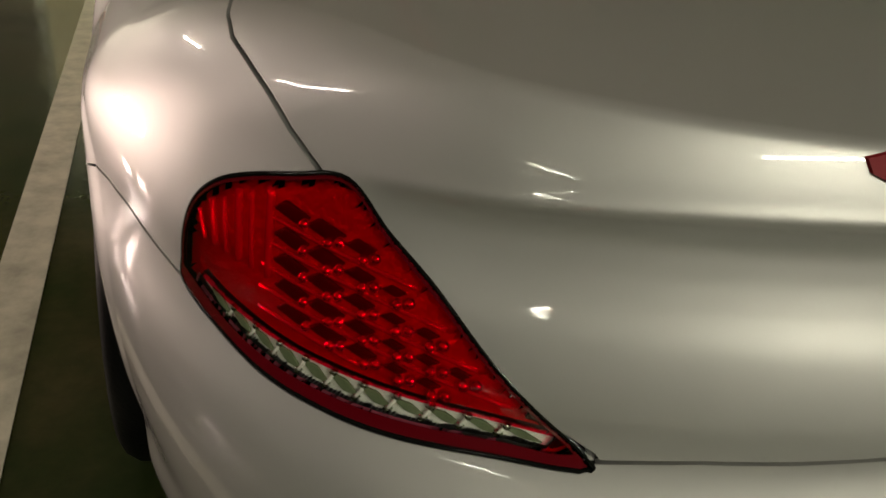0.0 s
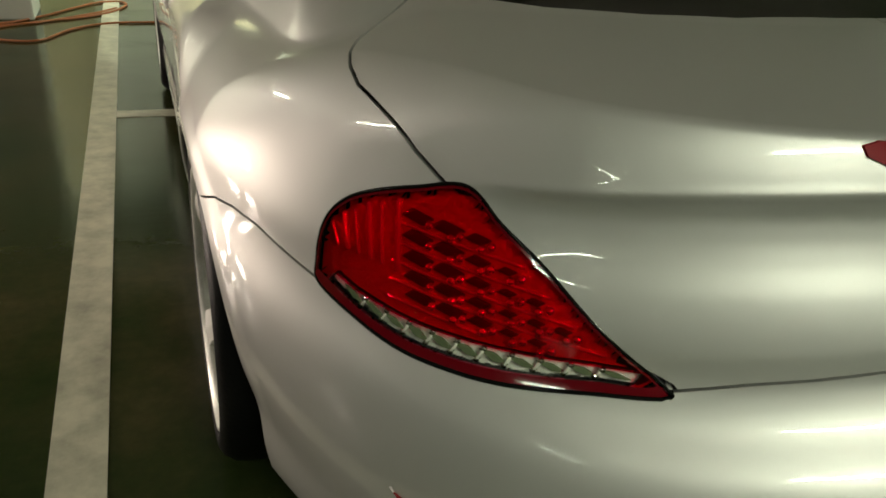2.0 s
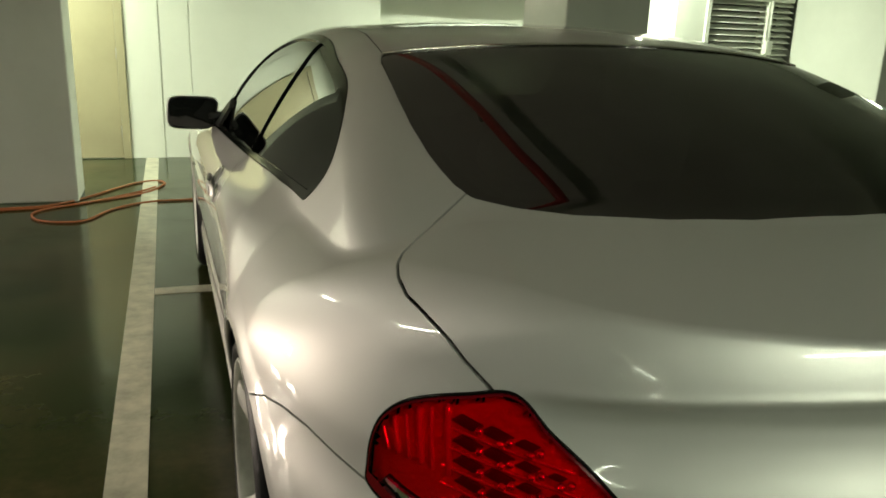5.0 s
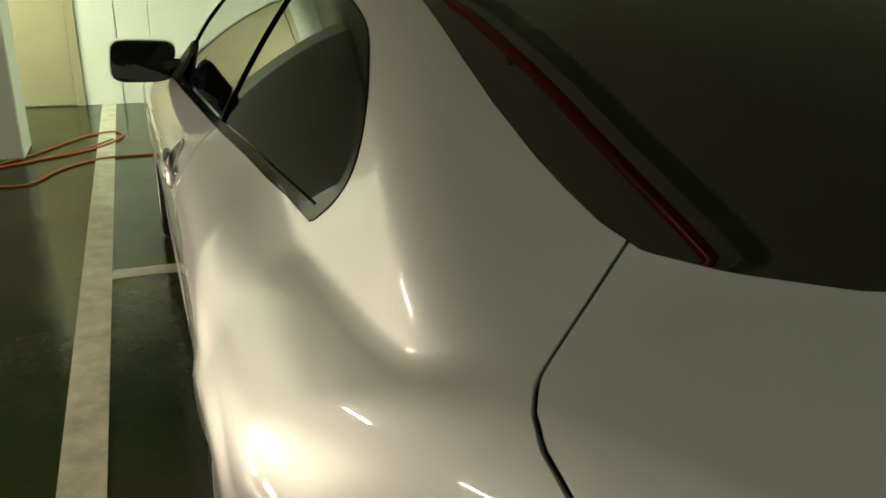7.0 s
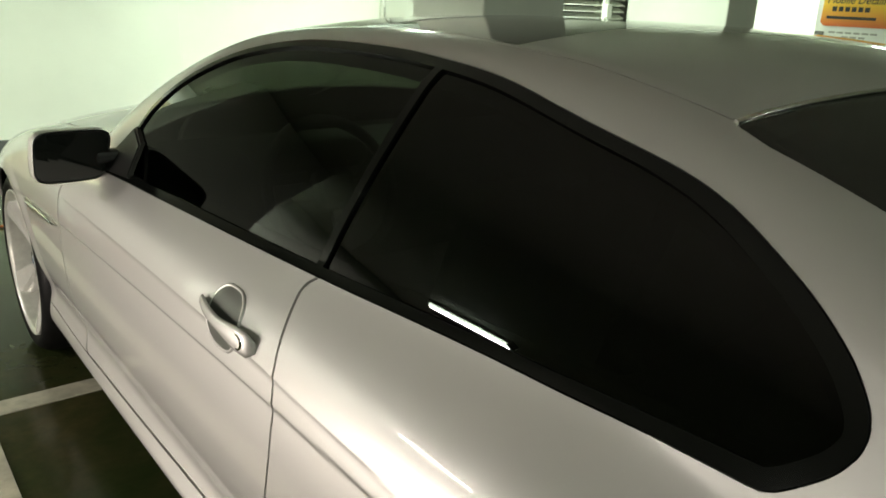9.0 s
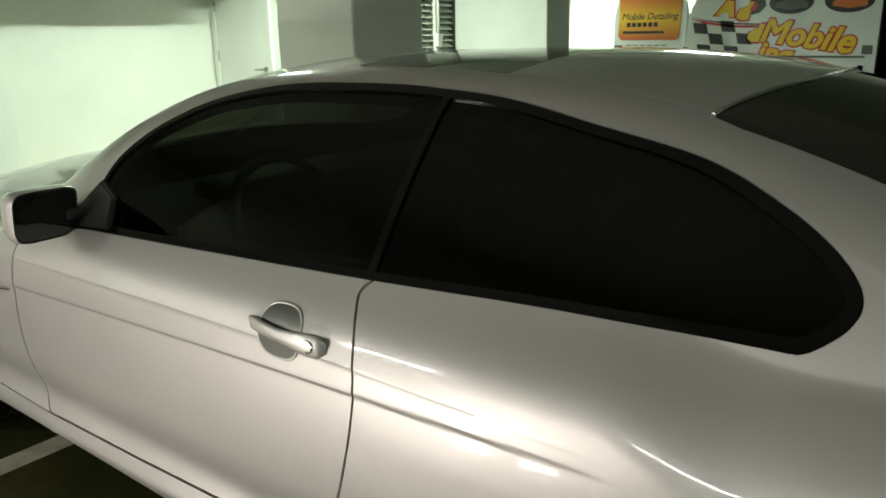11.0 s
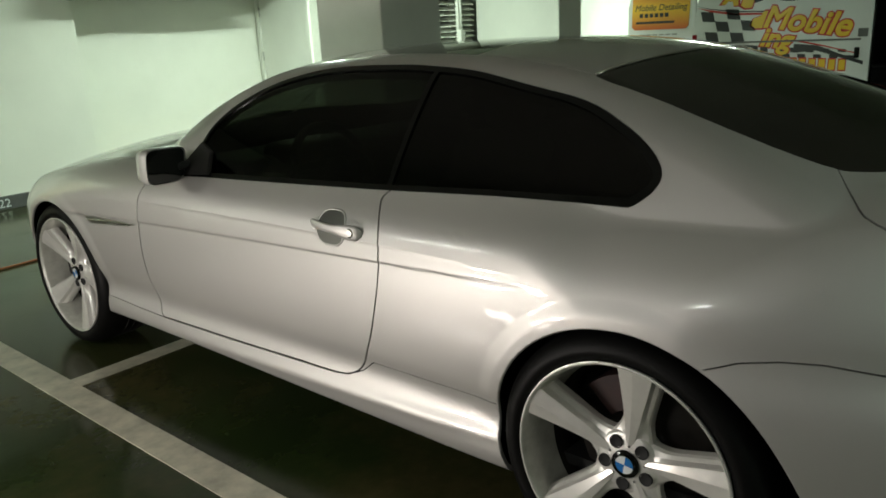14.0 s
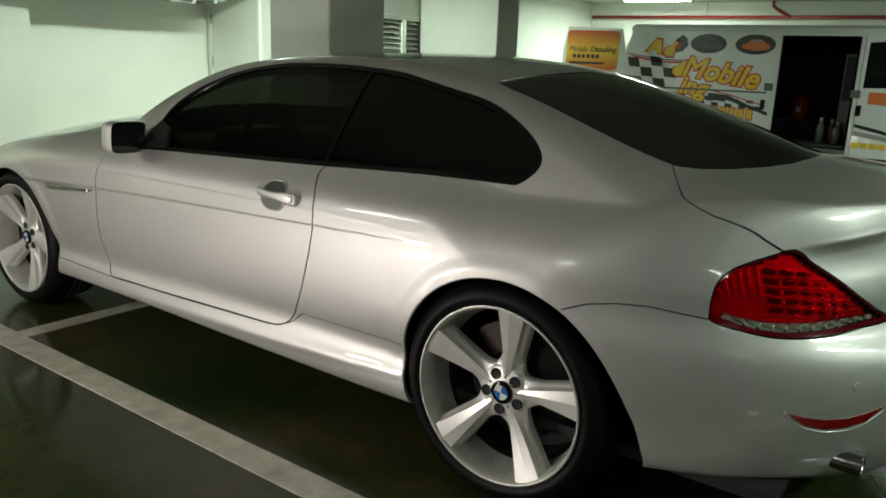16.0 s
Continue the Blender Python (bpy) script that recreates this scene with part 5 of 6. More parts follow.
part("door_gap", box(SIDE - 0.0135, SIDE, 5.996, 6.008, 0.008, 2.05), SHADOW_BLACK, door_2, "dark gap at the door's edge")
for z in (0.30, 1.13, 1.62):
    part("hinge", tube([(SIDE - 0.02, 6.80, z - 0.05), (SIDE - 0.02, 6.80, z + 0.05)], 0.009, 8), STEEL, door_2, "steel butt hinge")
lever = tube([(SIDE - 0.012, 6.06, 1.0), (SIDE - 0.06, 6.06, 1.0), (SIDE - 0.065, 6.07, 1.0), (SIDE - 0.065, 6.17, 1.0)], 0.010, 8)
lathe_plate = bmesh.ops.create_cone(lever, cap_ends=True, segments=24, radius1=0.028, radius2=0.026, depth=0.012)["verts"]
bmesh.ops.transform(lever, matrix=pose(SIDE - 0.016, 6.06, 1.0, 0, 90), verts=lathe_plate)
part("lever_handle", lever, STEEL, door_2, "steel lever handle")

# louvred vent
vent = structure("window_1", box(3.69, 3.735, LOUVRE_Y - 0.02, LOUVRE_Y + 0.1, 0.80, 1.72, 0.004), WALL_WHITE, "white metal louvred vent with flat slats")
part("vent_frame", box(3.735, 4.68, LOUVRE_Y - 0.02, LOUVRE_Y + 0.1, 1.665, 1.72, 0.004), WALL_WHITE, vent)
part("vent_frame", box(3.735, 4.68, LOUVRE_Y - 0.02, LOUVRE_Y + 0.1, 0.80, 0.84, 0.004), WALL_WHITE, vent)
part("mullion", box(4.375, 4.415, LOUVRE_Y - 0.03, LOUVRE_Y + 0.1, 0.84, 1.665, 0.004), WALL_WHITE, vent)
for side_x in ((3.735, 4.375), (4.415, 4.69)):
    slat = box(side_x[0], side_x[1], -0.045, 0.045, -0.003, 0.003, 0.001)
    me = bpy.data.meshes.new("slat")
    slat.to_mesh(me)
    slat.free()
    me.materials.append(WALL_WHITE)
    for k in range(15):
        ob = new("slat", me)
        ob.parent = vent
        ob.matrix_basis = pose(0, LOUVRE_Y + 0.035, 0.865 + 0.056 * k, 28)
jb = thing("junction_box", "small white electrical box on the louvre post", "electrical box", (4.395, LOUVRE_Y - 0.03, 1.25))
part("box_body", box(-0.035, 0.035, -0.045, 0, -0.06, 0.06, 0.006), WALL_WHITE, jb)
part("box_conduit", tube([(0, -0.02, 0.06), (0, -0.02, 0.42)], 0.011, 8), WALL_WHITE, jb)

# sheet-metal duct under the ceiling in front of the recess
duct = thing("air_duct", "galvanised sheet-metal air duct with flanges under the ceiling", "duct")
part("duct_body", box(1.02, 2.95, 6.02, 6.44, 1.775, 2.3, 0.004), DUCT_STEEL, duct)
part("duct_branch", box(2.95, 3.34, 6.05, 6.75, 1.86, 2.25, 0.004), DUCT_STEEL, duct)
for x in (1.04, 1.32, 1.50, 1.71, 2.26, 2.54, 2.80):
    part("flange", box(x - 0.018, x + 0.018, 5.995, 6.465, 1.745, 2.33, 0.003), DUCT_STEEL, duct)
for x0, x1 in ((1.15, 1.6), (1.95, 2.28), (2.3, 2.62)):
    part("hanger_strut", box(x0, x1, 6.10, 6.14, 1.735, 1.7745), STEEL, duct)
for x in (1.2, 2.1, 2.75):
    part("hanger_rod", tube([(x, 6.12, 1.74), (x, 6.12, CEILING)], 0.006, 6), STEEL, duct)

# red sprinkler pipes
pipe = thing("sprinkler_pipe", "red painted sprinkler pipe along the wall behind the van", "pipe")
part("pipe_run", tube([(12.35, -8.8, 2.16), (12.35, LOUVRE_Y + 1.5, 2.18)], 0.032, 10), RED_PIPE, pipe)
for y in (-3.0, 0.5, 3.9):
    part("pipe_hanger", tube([(12.35, y, 2.16), (12.35, y, CEILING)], 0.012, 6), STEEL, pipe)
part("pipe_drop", tube([(12.35, 2.4, 2.17), (12.25, 2.62, 2.30), (12.25, 2.70, 2.36), (12.25, 2.70, CEILING)], 0.03, 8), RED_PIPE, pipe)
pipe2 = thing("sprinkler_pipe", "red painted sprinkler pipe under the ceiling over the car", "pipe")
part("pipe_run", tube([(-0.11, -8.8, 2.30), (-0.11, 6.45, 2.30)], 0.03, 10), RED_PIPE, pipe2)
for y in (-5, -2, 1, 4):
    part("pipe_hanger", tube([(-0.11, y, 2.32), (-0.11, y, CEILING)], 0.010, 6), STEEL, pipe2)

# ceiling lamps
TUBE_GLASSES = {watts: lamp_material("lit_fluorescent_tube", TUBE_COLOUR, 4.0 + watts * 0.22) for watts in sorted({row[3] for row in TUBES})}
for x, y, turn, watts, hue in TUBES:
    lampo = thing("ceiling_light", "white fluorescent batten lamp on the ceiling", "ceiling light", (x, y, CEILING), turn, "fluorescent battens")
    part("housing", box(-0.075, 0.075, -0.64, 0.64, -0.06, 0, 0.008), WALL_WHITE, lampo)
    for dx in (-0.035, 0.035):
        part("tube", tube([(dx, -0.6, -0.085), (dx, 0.6, -0.085)], 0.013, 10), TUBE_GLASSES[watts], lampo)
    part("end_cap", box(-0.06, 0.06, -0.635, -0.60, -0.105, -0.06, 0.005), WALL_WHITE, lampo)
    part("end_cap", box(-0.06, 0.06, 0.60, 0.635, -0.105, -0.06, 0.005), WALL_WHITE, lampo)

# work lamp on a low stand
d = (Vector(WORK_TO) - Vector(WORK_AT)).normalized()
wl = thing("work_lamp", "twin-head halogen work lamp on a low floor stand", "work lamp", (WORK_AT[0], WORK_AT[1], 0), math.degrees(math.atan2(d.y, d.x)) - 90)
HALOGEN = lamp_material("lit_halogen_glass", (1.0, 0.86, 0.72), 10.0)
part("bar", tube([(-0.26, 0, WORK_AT[2] - 0.09), (0.26, 0, WORK_AT[2] - 0.09)], 0.012, 8), STEEL, wl)
part("post", tube([(0, 0, 0.05), (0, 0, WORK_AT[2] - 0.09)], 0.014, 8), STEEL, wl)
for a in (90, 210, 330):
    part("foot", tube([(0, 0, 0.12), (0.22 * math.cos(radians(a)), 0.22 * math.sin(radians(a)), 0.012)], 0.010, 8), STEEL, wl)
for dx in (-0.16, 0.16):
    head = part("lamp_head", box(dx - 0.10, dx + 0.10, -0.09, 0.03, WORK_AT[2] - 0.075, WORK_AT[2] + 0.075, 0.012), STICK_YELLOW, wl, "yellow metal lamp head")
    part("lamp_glass", box(dx - 0.082, dx + 0.082, 0.0305, 0.034, WORK_AT[2] - 0.058, WORK_AT[2] + 0.058), HALOGEN, head)

# orange extension cord on the floor
cord = thing("extension_cord", "long thin orange extension cord lying in loops", "cord")
def smooth_path(points, steps=8):
    pts = [Vector(p) for p in points]
    out = []
    for i in range(len(pts) - 1):
        a, b, c, e = pts[max(i - 1, 0)], pts[i], pts[i + 1], pts[min(i + 2, len(pts) - 1)]
        for k in range(steps):
            t = k / steps
            out.append(0.5 * (2 * b + (c - a) * t + (2 * a - 5 * b + 4 * c - e) * t * t + (3 * b - a - 3 * c + e) * t ** 3))
    return out + [pts[-1]]
part("cord_run", tube(smooth_path([(x, y, 0.008) for x, y in ((-4.2, 3.9), (-2.7, 4.30), (-2.05, 4.36), (-1.83, 4.42), (-1.62, 4.66), (-1.42, 5.0), (-1.28, 5.2), (-1.14, 5.26), (-1.08, 5.12), (-1.18, 4.84), (-1.38, 4.62), (-1.66, 4.44), (-1.90, 4.22), (-1.86, 3.98),
                                                          (-1.70, 3.88), (-1.56, 3.92), (-1.42, 4.22), (-1.20, 4.42), (-0.92, 4.46), (-0.3, 4.5), (0.8, 4.7))]), 0.0075, 8), ORANGE_CORD, cord)
cord_2 = thing("extension_cord", "orange extension cord trailing along the floor", "cord")
part("cord_run", tube(smooth_path([(x, y, 0.0075) for x, y in ((-4.0, 4.55), (-2.9, 4.42), (-2.2, 4.30), (-1.75, 4.38), (-1.55, 4.52), (-1.28, 4.80), (-1.15, 5.0))]), 0.007, 8), ORANGE_CORD, cord_2)

# ---- the work van ----
VX = 7.30
van = thing("van", "white work van with printed lettering and an open side door", "van")


def van_panel(name, outline, mat=VAN_WHITE, x0=VX, x1=VX + 0.06, bevel=0.006, parent=None, label=""):
    return part(name, slab(outline, x1, x0, "yz", bevel=bevel), mat, parent or van, label)


rear_panel = van_panel("side_panel", [(3.30, 0.32), (3.32, 0.9), (3.27, 1.45), (3.17, 1.70), (1.295, 1.70), (1.30, 0.32), (1.75, 0.30), (1.82, 0.5), (1.98, 0.66), (2.2, 0.70), (2.42, 0.66), (2.58, 0.5), (2.65, 0.30)])
front_panel = van_panel("front_side_panel", [(0.455, 0.32), (0.455, 1.70), (0.20, 1.70), (-0.62, 1.66), (-1.0, 1.15), (-1.95, 0.98), (-2.05, 0.45), (-1.75, 0.32), (-1.65, 0.58), (-1.4, 0.70), (-1.15, 0.58), (-1.05, 0.32)])
part("roof", slab([(VX, 1.70), (VX + 0.03, 1.75), (VX + 0.14, 1.792), (VX + 0.95, 1.82), (VX + 1.76, 1.792), (VX + 1.87, 1.75), (VX + 1.9, 1.70)], -0.6, 3.2, "xz"), VAN_WHITE, van)
part("far_side", box(VX + 1.84, VX + 1.9, -2.0, 3.3, 0.32, 1.70, 0.006), VAN_WHITE, van)
part("windscreen_pillar", slab([(-0.6, 1.70), (-0.62, 1.66), (-1.0, 1.15), (-1.05, 1.16), (-0.68, 1.70)], VX, VX + 1.9, "yz"), SCREEN_GLASS, van)
part("bonnet", slab([(-1.0, 1.15), (-1.95, 0.98), (-2.05, 0.45), (-2.05, 0.40), (-1.0, 0.40)], VX + 0.061, VX + 1.83, "yz"), VAN_WHITE, van)
part("door_sill", box(VX, VX + 0.07, 0.456, 1.294, 0.30, 0.385, 0.006), GREY_PLASTIC, van, "grey door step")
part("door_header", box(VX, VX + 0.06, 0.456, 1.294, 1.665, 1.70, 0.004), VAN_WHITE, van)
# linings coloured near black so that the doorway reads as shaded
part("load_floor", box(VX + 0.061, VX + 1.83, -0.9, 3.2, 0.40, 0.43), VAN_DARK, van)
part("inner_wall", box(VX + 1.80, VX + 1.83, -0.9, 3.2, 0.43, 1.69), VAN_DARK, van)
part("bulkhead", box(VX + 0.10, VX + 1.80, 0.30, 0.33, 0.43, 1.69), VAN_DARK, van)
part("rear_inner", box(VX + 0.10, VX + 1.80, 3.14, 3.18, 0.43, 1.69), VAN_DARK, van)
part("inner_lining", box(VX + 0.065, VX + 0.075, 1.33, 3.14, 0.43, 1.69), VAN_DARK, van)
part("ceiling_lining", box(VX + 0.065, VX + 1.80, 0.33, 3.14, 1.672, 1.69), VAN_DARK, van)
part("sliding_rail", box(VX - 0.012, VX, 1.40, 3.2, 0.985, 1.005, 0.002), GREY_PLASTIC, van)
part("door_seal", tube([(VX + 0.01, 0.468, 0.40), (VX + 0.01, 0.468, 1.655), (VX + 0.01, 1.282, 1.655), (VX + 0.01, 1.282, 0.40)], 0.014, 6), TRIM_BLACK, van)
part("front_window", slab([(0.37, 1.10), (0.365, 1.60), (0.10, 1.62), (-0.52, 1.60), (-0.80, 1.15)], VX + 0.02, VX - 0.004, "yz", bevel=0.003), ROOF_GLASS, front_panel, "dark door window")
part("door_line", box(VX - 0.0015, VX + 0.004, 0.408, 0.414, 0.34, 1.68), SHADOW_BLACK, front_panel)
for y, z, owner in ((1.385, 1.065, rear_panel), (0.435, 1.03, front_panel)):
    part("latch_plate", box(VX - 0.010, VX + 0.004, y - 0.05, y + 0.05, z - 0.045, z + 0.045, 0.006), GREY_PLASTIC, owner, "grey latch plate")
for y, z, owner in ((1.43, 0.85, rear_panel), (0.38, 0.85, front_panel)):
    part("pull_handle", box(VX - 0.022, VX + 0.004, y - 0.026, y + 0.026, z - 0.06, z + 0.06, 0.010), TRIM_BLACK, owner, "black pull handle")
part("tail_light", box(VX - 0.004, VX + 0.07, 3.255, 3.318, 0.78, 1.10, 0.01), BRAKE_RED, van, "red tail light")
for y in (2.2, -1.4):
    for x in (VX + 0.12, VX + 1.78):
        w = part("wheel", lathe([(-0.1, 0.19), (-0.1, 0.32), (-0.06, 0.345), (0.06, 0.345), (0.1, 0.32), (0.1, 0.19)], 40), RUBBER, van)
        w.matrix_basis = pose(x, y, 0.345)
        part("wheel_disc", disc(-0.07, 0.2, 32), STEEL, w)
    part("axle", tube([(VX + 0.12, y, 0.345), (VX + 1.78, y, 0.345)], 0.04, 8), SHADOW_BLACK, van)
part("underbody", box(VX + 0.2, VX + 1.7, -1.8, 3.1, 0.25, 0.40), SHADOW_BLACK, van)

# open rear door with a printed sign
rd = part("rear_door", slab([(3.36, 0.40), (3.34, 1.45), (3.40, 1.73), (4.20, 1.76), (4.27, 1.45), (4.27, 0.40)], VX + 0.20, VX + 0.14, "yz", bevel=0.008), VAN_WHITE, van, "open white rear door with a printed sign")
GRADIENT = STICK_ORANGE.copy()
GRADIENT.name = "orange_yellow_print"
gt = GRADIENT.node_tree
gg, gs, gr = gt.nodes.new("ShaderNodeNewGeometry"), gt.nodes.new("ShaderNodeSeparateXYZ"), gt.nodes.new("ShaderNodeValToRGB")
gm = gt.nodes.new("ShaderNodeMapRange")
gm.inputs[1].default_value, gm.inputs[2].default_value = 1.18, 1.70
gt.links.new(gg.outputs["Position"], gs.inputs[0])
gt.links.new(gs.outputs[2], gm.inputs[0])
gt.links.new(gm.outputs[0], gr.inputs[0])
gr.color_ramp.elements[0].color, gr.color_ramp.elements[1].color = (0.55, 0.10, 0.02, 1), (0.55, 0.08, 0.02, 1)
ge = gr.color_ramp.elements.new(0.5)
ge.color = (0.80, 0.50, 0.03, 1)
gt.links.new(gr.outputs[0], gt.nodes["Principled BSDF"].inputs["Base Color"])
sign = part("sign", slab([(3.43, 1.22), (3.41, 1.66), (3.45, 1.70), (4.16, 1.71), (4.20, 1.67), (4.21, 1.22), (4.17, 1.18), (3.47, 1.18)], VX + 0.14, VX + 0.132, "yz"), GRADIENT, rd, "orange and yellow printed sign")


def on_side(y, z, tilt=0.0, x=VX):
    """A pose on the van's side: words run towards the front of the van, facing the coupe."""
    return Matrix(((0, 0, -1, x), (-1, 0, 0, y), (0, 1, 0, z), (0, 0, 0, 1))) @ pose(0, 0, 0, 0, 0, tilt)


lettering("sign_words", "Mobile Detailing", 0.108, STICK_BLACK, sign, on_side(4.17, 1.42, 0, VX + 0.131), shear=0.25, offset=0.001)
def bars(name, rows, x, mat, parent, depth=0.002):
    for y0, y1, z0, z1 in rows:
        bm = bmesh.new()
        box(x - depth, x, min(y0, y1), max(y0, y1), z0, z1, 0, bm)
        part(name, bm, mat, parent)
bars("sign_bar", [(4.10 - 0.07 * k, 4.10 - 0.07 * k - 0.05, 1.335, 1.385) for k in range(6)] + [(4.15, 3.62, 1.255, 1.285)], VX + 0.132, STICK_BLACK, sign)
bars("sign_bar", [(4.10 - 0.09 * k, 4.10 - 0.09 * k - 0.07, 1.105, 1.125) for k in range(6)] + [(3.95 - 0.09 * k, 3.95 - 0.09 * k - 0.07, 1.06, 1.08) for k in range(3)], VX + 0.14, STICK_GREY, rd)
part("door_latch", box(VX + 0.125, VX + 0.14, 4.15, 4.25, 1.03, 1.12, 0.006), GREY_PLASTIC, rd)

# printed lettering and pictures on the side
def word(name, words, size, y, z, tilt, shear=0.25):
    lettering(name, words, size, STICK_RED, rear_panel, on_side(y, z, tilt, VX - 0.0015), offset=0.025, shear=shear, depth=0.0006, label="red edge of yellow lettering")
    lettering(name, words, size, STICK_YELLOW, rear_panel, on_side(y, z, tilt, VX - 0.0035), offset=0.010, shear=shear, depth=0.0006, label="yellow slanted lettering")


word("lettering", "Mobile", 0.345, 2.47, 1.165, -8)
word("lettering", "ing", 0.30, 2.49, 0.955, -8)


def stroke(name, pts, mat, x, parent=rear_panel, label=""):
    return part(name, slab(pts, x, x - 0.0015, "yz"), mat, parent, label)


# the cut-off name stays as plain slanted strokes
for pts in ([(2.97, 1.44), (2.84, 1.60), (2.77, 1.59), (2.76, 1.42), (2.82, 1.42), (2.83, 1.47), (2.88, 1.475), (2.91, 1.44)], [(2.73, 1.42), (2.70, 1.50), (2.62, 1.53), (2.60, 1.58), (2.55, 1.58), (2.60, 1.39), (2.68, 1.385)], [(2.60, 1.19), (2.57, 1.26), (2.49, 1.29), (2.46, 1.34), (2.41, 1.34), (2.47, 1.15), (2.55, 1.15)]):
    cy, cz = sum(p[0] for p in pts) / len(pts), sum(p[1] for p in pts) / len(pts)
    stroke("letter_shape", [(cy + (y - cy) * 1.25, cz + (z - cz) * 1.2) for y, z in pts], STICK_RED, VX - 0.0005)
    stroke("letter_shape", pts, STICK_YELLOW, VX - 0.003)
# the number stays as plain bars
digits = [2.56 - 0.105 * k for k in range(10)]
bars("number_bar", [(y, y - 0.085, 0.685 - 0.004 * k, 0.825 - 0.004 * k) for k, y in enumerate(digits)], VX - 0.0005, STICK_RED, rear_panel)
bars("number_bar", [(y - 0.01, y - 0.075, 0.70 - 0.004 * k, 0.81 - 0.004 * k) for k, y in enumerate(digits)], VX - 0.003, STICK_YELLOW, rear_panel)
bars("address_bar", [(1.95 - 0.09 * k, 1.95 - 0.09 * k - 0.075, 0.43, 0.49) for k in range(7)], VX - 0.001, STICK_YELLOW, rear_panel)
bars("address_bar", [(0.40 - 0.09 * k, 0.40 - 0.09 * k - 0.075, 0.43, 0.49) for k in range(4)], VX - 0.001, STICK_YELLOW, front_panel)
# oval pictures of cars: a dark and a red one
for cy, ry, body in ((2.165, 0.225, GREY_PLASTIC), (1.60, 0.235, STICK_ORANGE)):
    ring = [(cy + ry * math.cos(2 * math.pi * k / 40), 1.555 + 0.118 * math.sin(2 * math.pi * k / 40)) for k in range(40)]
    oval = stroke("oval_picture", ring, STICK_BLACK, VX - 0.0005, label="oval printed picture of a car")
    stroke("picture_body", [(cy + 0.16, 1.51), (cy + 0.15, 1.555), (cy + 0.09, 1.575), (cy + 0.05, 1.615), (cy - 0.07, 1.615), (cy - 0.12, 1.575), (cy - 0.17, 1.555), (cy - 0.17, 1.50), (cy, 1.48)], body, VX - 0.003, oval)
    stroke("picture_window", [(cy + 0.06, 1.58), (cy + 0.04, 1.605), (cy - 0.06, 1.605), (cy - 0.10, 1.58)], STICK_GREY if body is STICK_ORANGE else STICK_BLACK, VX - 0.005, oval)
stroke("picture_edge", [(2.62, 1.47), (2.58, 1.60), (2.50, 1.66), (2.44, 1.62), (2.42, 1.53), (2.48, 1.46), (2.56, 1.44)], STICK_BLACK, VX - 0.0005)
stroke("picture_edge", [(2.59, 1.49), (2.54, 1.58), (2.50, 1.54), (2.54, 1.48)], STICK_RED, VX - 0.003)
# chequered flags and swooshes
for r in range(4):
    for c in range(4):
        if (r + c) % 2 == 0:
            y0, z0 = 3.22 - 0.155 * c - 0.03 * r, 1.37 - 0.12 * r - 0.02 * c * (r - 1) * 0.4
            stroke("flag_square", [(y0, z0), (y0 - 0.155, z0 - 0.012), (y0 - 0.185, z0 - 0.13), (y0 - 0.03, z0 - 0.118)], STICK_BLACK, VX - 0.0005)
for k in range(12):
    z = 0.935 - 0.004 * k if k % 2 == 0 else 0.868 - 0.004 * k
    stroke("flag_square", [(2.48 - 0.085 * k, z), (2.395 - 0.085 * k, z - 0.004), (2.385 - 0.085 * k, z - 0.07 + 0.003 * k), (2.47 - 0.085 * k, z - 0.066 + 0.003 * k)], STICK_BLACK, VX - 0.0005)
stroke("swoosh", [(3.27, 1.42), (3.10, 1.36), (2.80, 1.31), (2.45, 1.30), (2.45, 1.325), (2.80, 1.335), (3.10, 1.385)], STICK_RED, VX - 0.0005)
stroke("swoosh", [(3.27, 1.44), (3.10, 1.39), (2.80, 1.345), (2.45, 1.33), (2.45, 1.345), (2.80, 1.36), (3.10, 1.40)], STICK_BLACK, VX - 0.0005)
stroke("swoosh", [(2.50, 1.02), (2.20, 1.01), (1.80, 0.93), (1.40, 0.83), (1.40, 0.84), (1.80, 0.945), (2.20, 1.03)], STICK_RED, VX - 0.002)
stroke("swoosh", [(2.10, 0.96), (1.85, 0.94), (1.60, 0.84), (1.36, 0.76), (1.36, 0.72), (1.60, 0.80), (1.85, 0.88), (2.10, 0.86)], STICK_BLACK, VX - 0.002)
stroke("swoosh", [(0.40, 0.70), (0.10, 0.64), (-0.4, 0.50), (-0.4, 0.47), (0.10, 0.60), (0.40, 0.66)], STICK_BLACK, VX - 0.0015, front_panel)
stroke("swoosh", [(0.40, 0.62), (0.10, 0.58), (-0.4, 0.44), (-0.4, 0.40), (0.10, 0.53), (0.40, 0.57)], STICK_GREY, VX - 0.0015, front_panel)
stroke("orange_print", [(0.30, 0.93), (0.30, 1.06), (-0.3, 1.06), (-0.3, 0.90)], STICK_ORANGE, VX - 0.0015, front_panel)

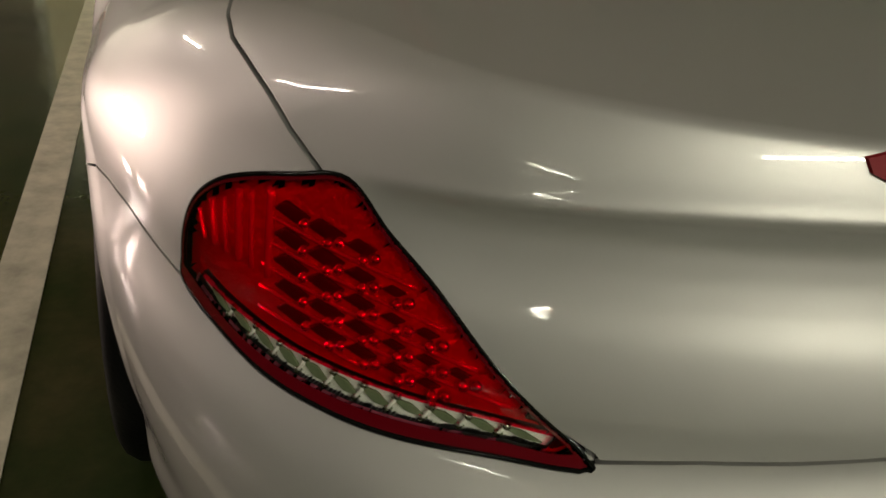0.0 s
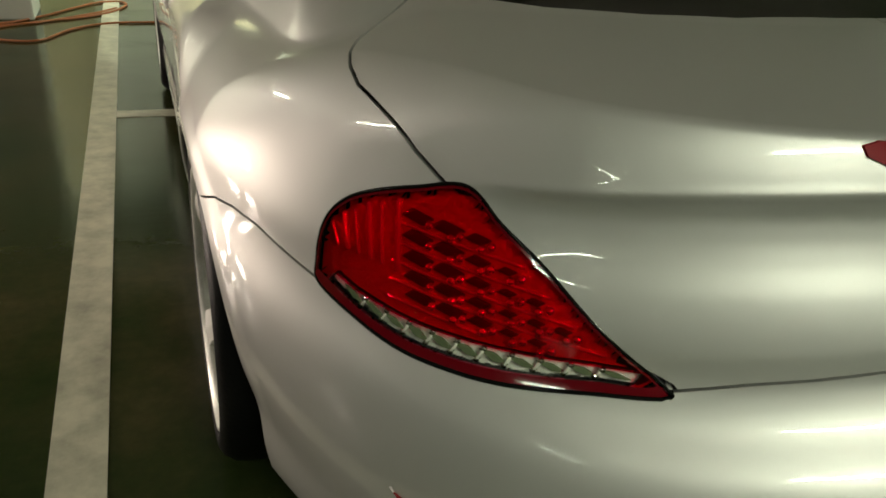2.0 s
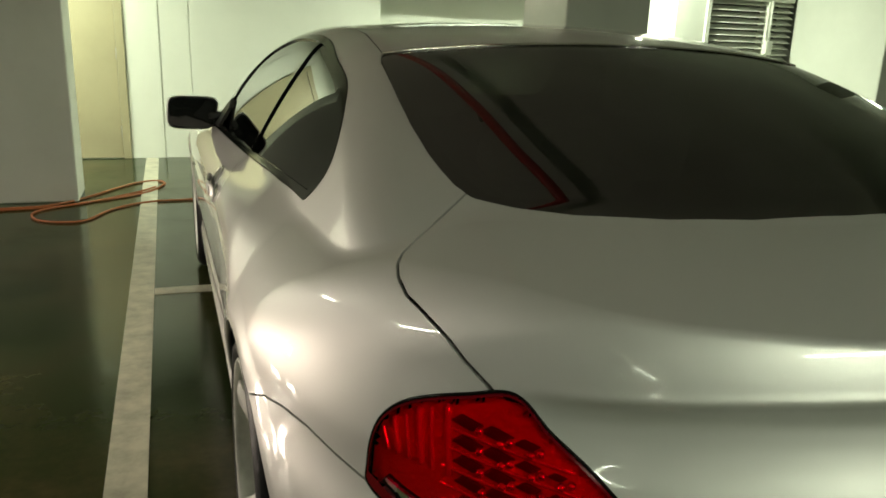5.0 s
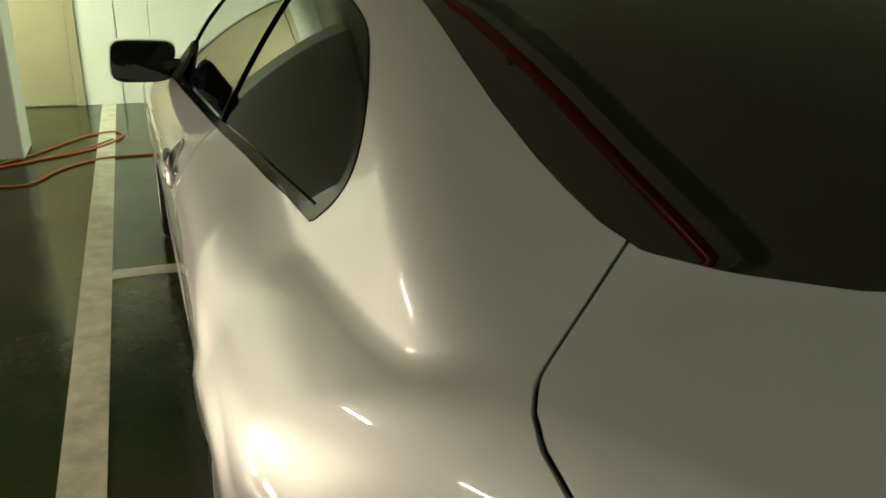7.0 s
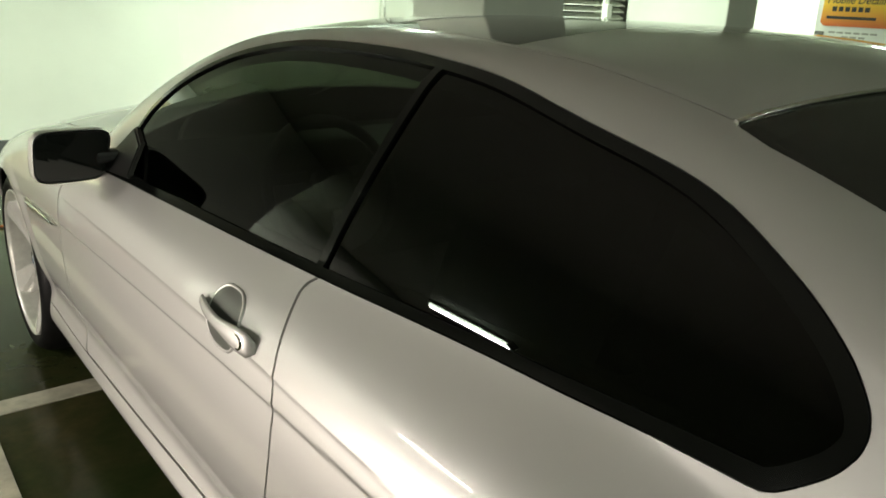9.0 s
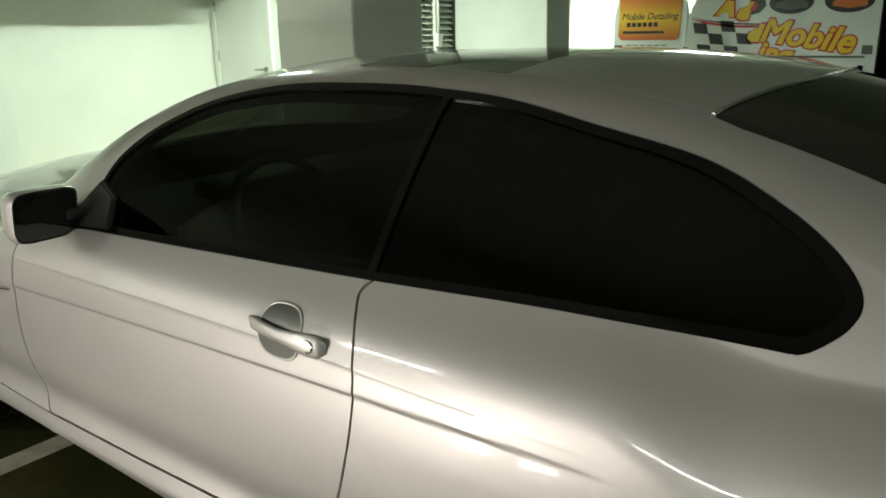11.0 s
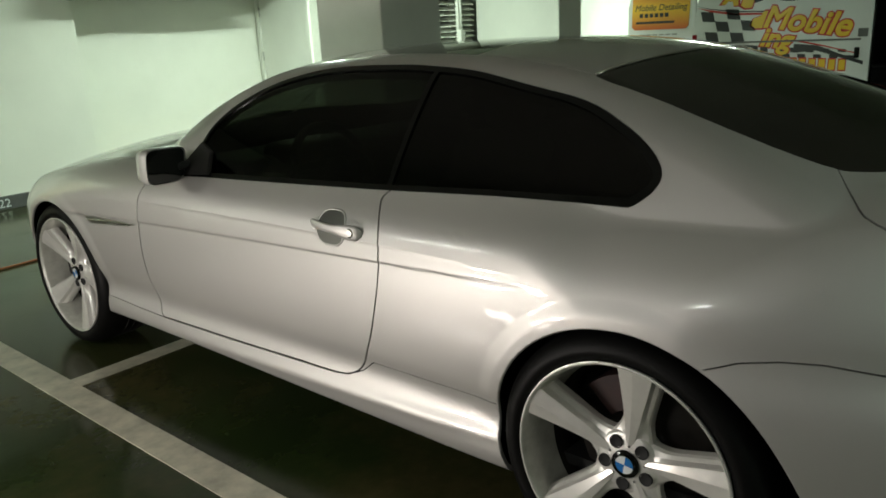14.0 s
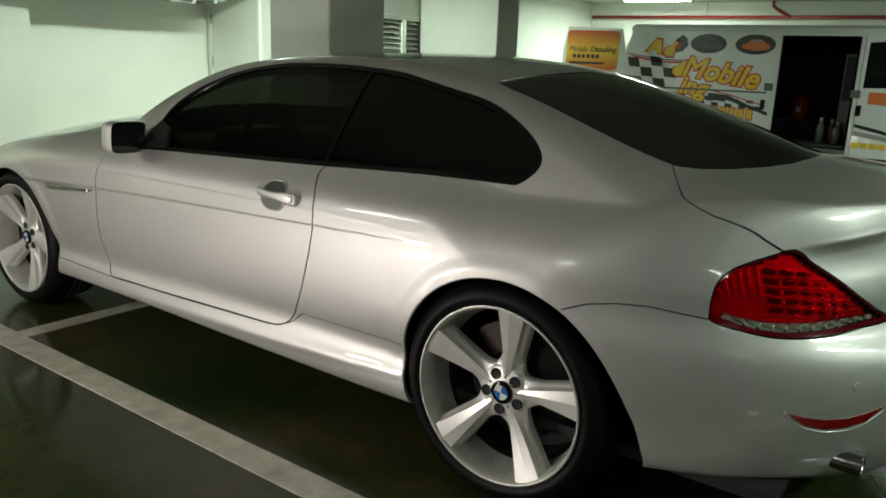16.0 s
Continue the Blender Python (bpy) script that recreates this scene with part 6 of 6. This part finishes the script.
# gear in the van's doorway
# bottle colours are darkened to carry the shade inside the van
BOTTLE_PALE_SHADED, BOTTLE_RED_SHADED = material("shaded_pale_bottle_plastic", (0.10, 0.10, 0.09), 0.4), material("shaded_red_bottle_plastic", (0.10, 0.03, 0.025), 0.4)
def bottle(x, y, z, r, h, mat, label):
    b = thing("spray_bottle", label, "bottle", (x, y, z))
    part("bottle_body", lathe([(0, 0.001), (0, r), (h * 0.62, r), (h * 0.78, r * 0.45), (h * 0.84, r * 0.4)], 20, axis="z"), mat, b)
    part("bottle_cap", lathe([(h * 0.84, r * 0.5), (h, r * 0.45), (h, 0.001)], 16, axis="z"), STICK_GREY, b)


bottle(VX + 0.30, 0.80, 0.43, 0.045, 0.30, BOTTLE_PALE_SHADED, "plastic spray bottle with shade in its grey, standing in the van")
bottle(VX + 0.34, 0.62, 0.43, 0.05, 0.26, BOTTLE_PALE_SHADED, "pale plastic bottle with shade in its grey, standing in the van")
bottle(VX + 0.42, 0.70, 0.43, 0.05, 0.28, BOTTLE_RED_SHADED, "red plastic bottle with shade in its colour, standing in the van")
drum = thing("red_canister", "round red canister standing in the van", "canister", (VX + 1.35, 1.28, 0.63))
part("canister_body", lathe([(0, 0.001), (0, 0.08), (0.03, 0.10), (0.24, 0.10), (0.30, 0.075), (0.32, 0.025), (0.35, 0.025), (0.35, 0.001)], 28, axis="z"), STICK_RED, drum)
part("canister_label", box(-0.103, -0.096, -0.03, 0.03, 0.10, 0.17, 0.002), WALL_WHITE, drum)
crate = thing("storage_crate", "dark plastic storage crate on the van floor", "crate", (VX + 1.35, 1.28, 0.43))
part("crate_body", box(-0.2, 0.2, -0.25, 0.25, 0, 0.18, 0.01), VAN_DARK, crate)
part("crate_lid", box(-0.21, 0.21, -0.26, 0.26, 0.18, 0.20, 0.006), GREY_PLASTIC, crate)
rack = thing("tool_cabinet", "dark metal tool cabinet inside the van", "cabinet", (VX + 0.55, 0.36, 0.43))
part("cabinet_body", box(0, 0.6, 0, 0.32, 0, 1.05, 0.006), GREY_PLASTIC, rack)
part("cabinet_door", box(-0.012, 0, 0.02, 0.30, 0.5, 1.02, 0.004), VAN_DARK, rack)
part("cabinet_label", box(-0.015, -0.012, 0.05, 0.11, 0.62, 0.70), WALL_WHITE, rack)
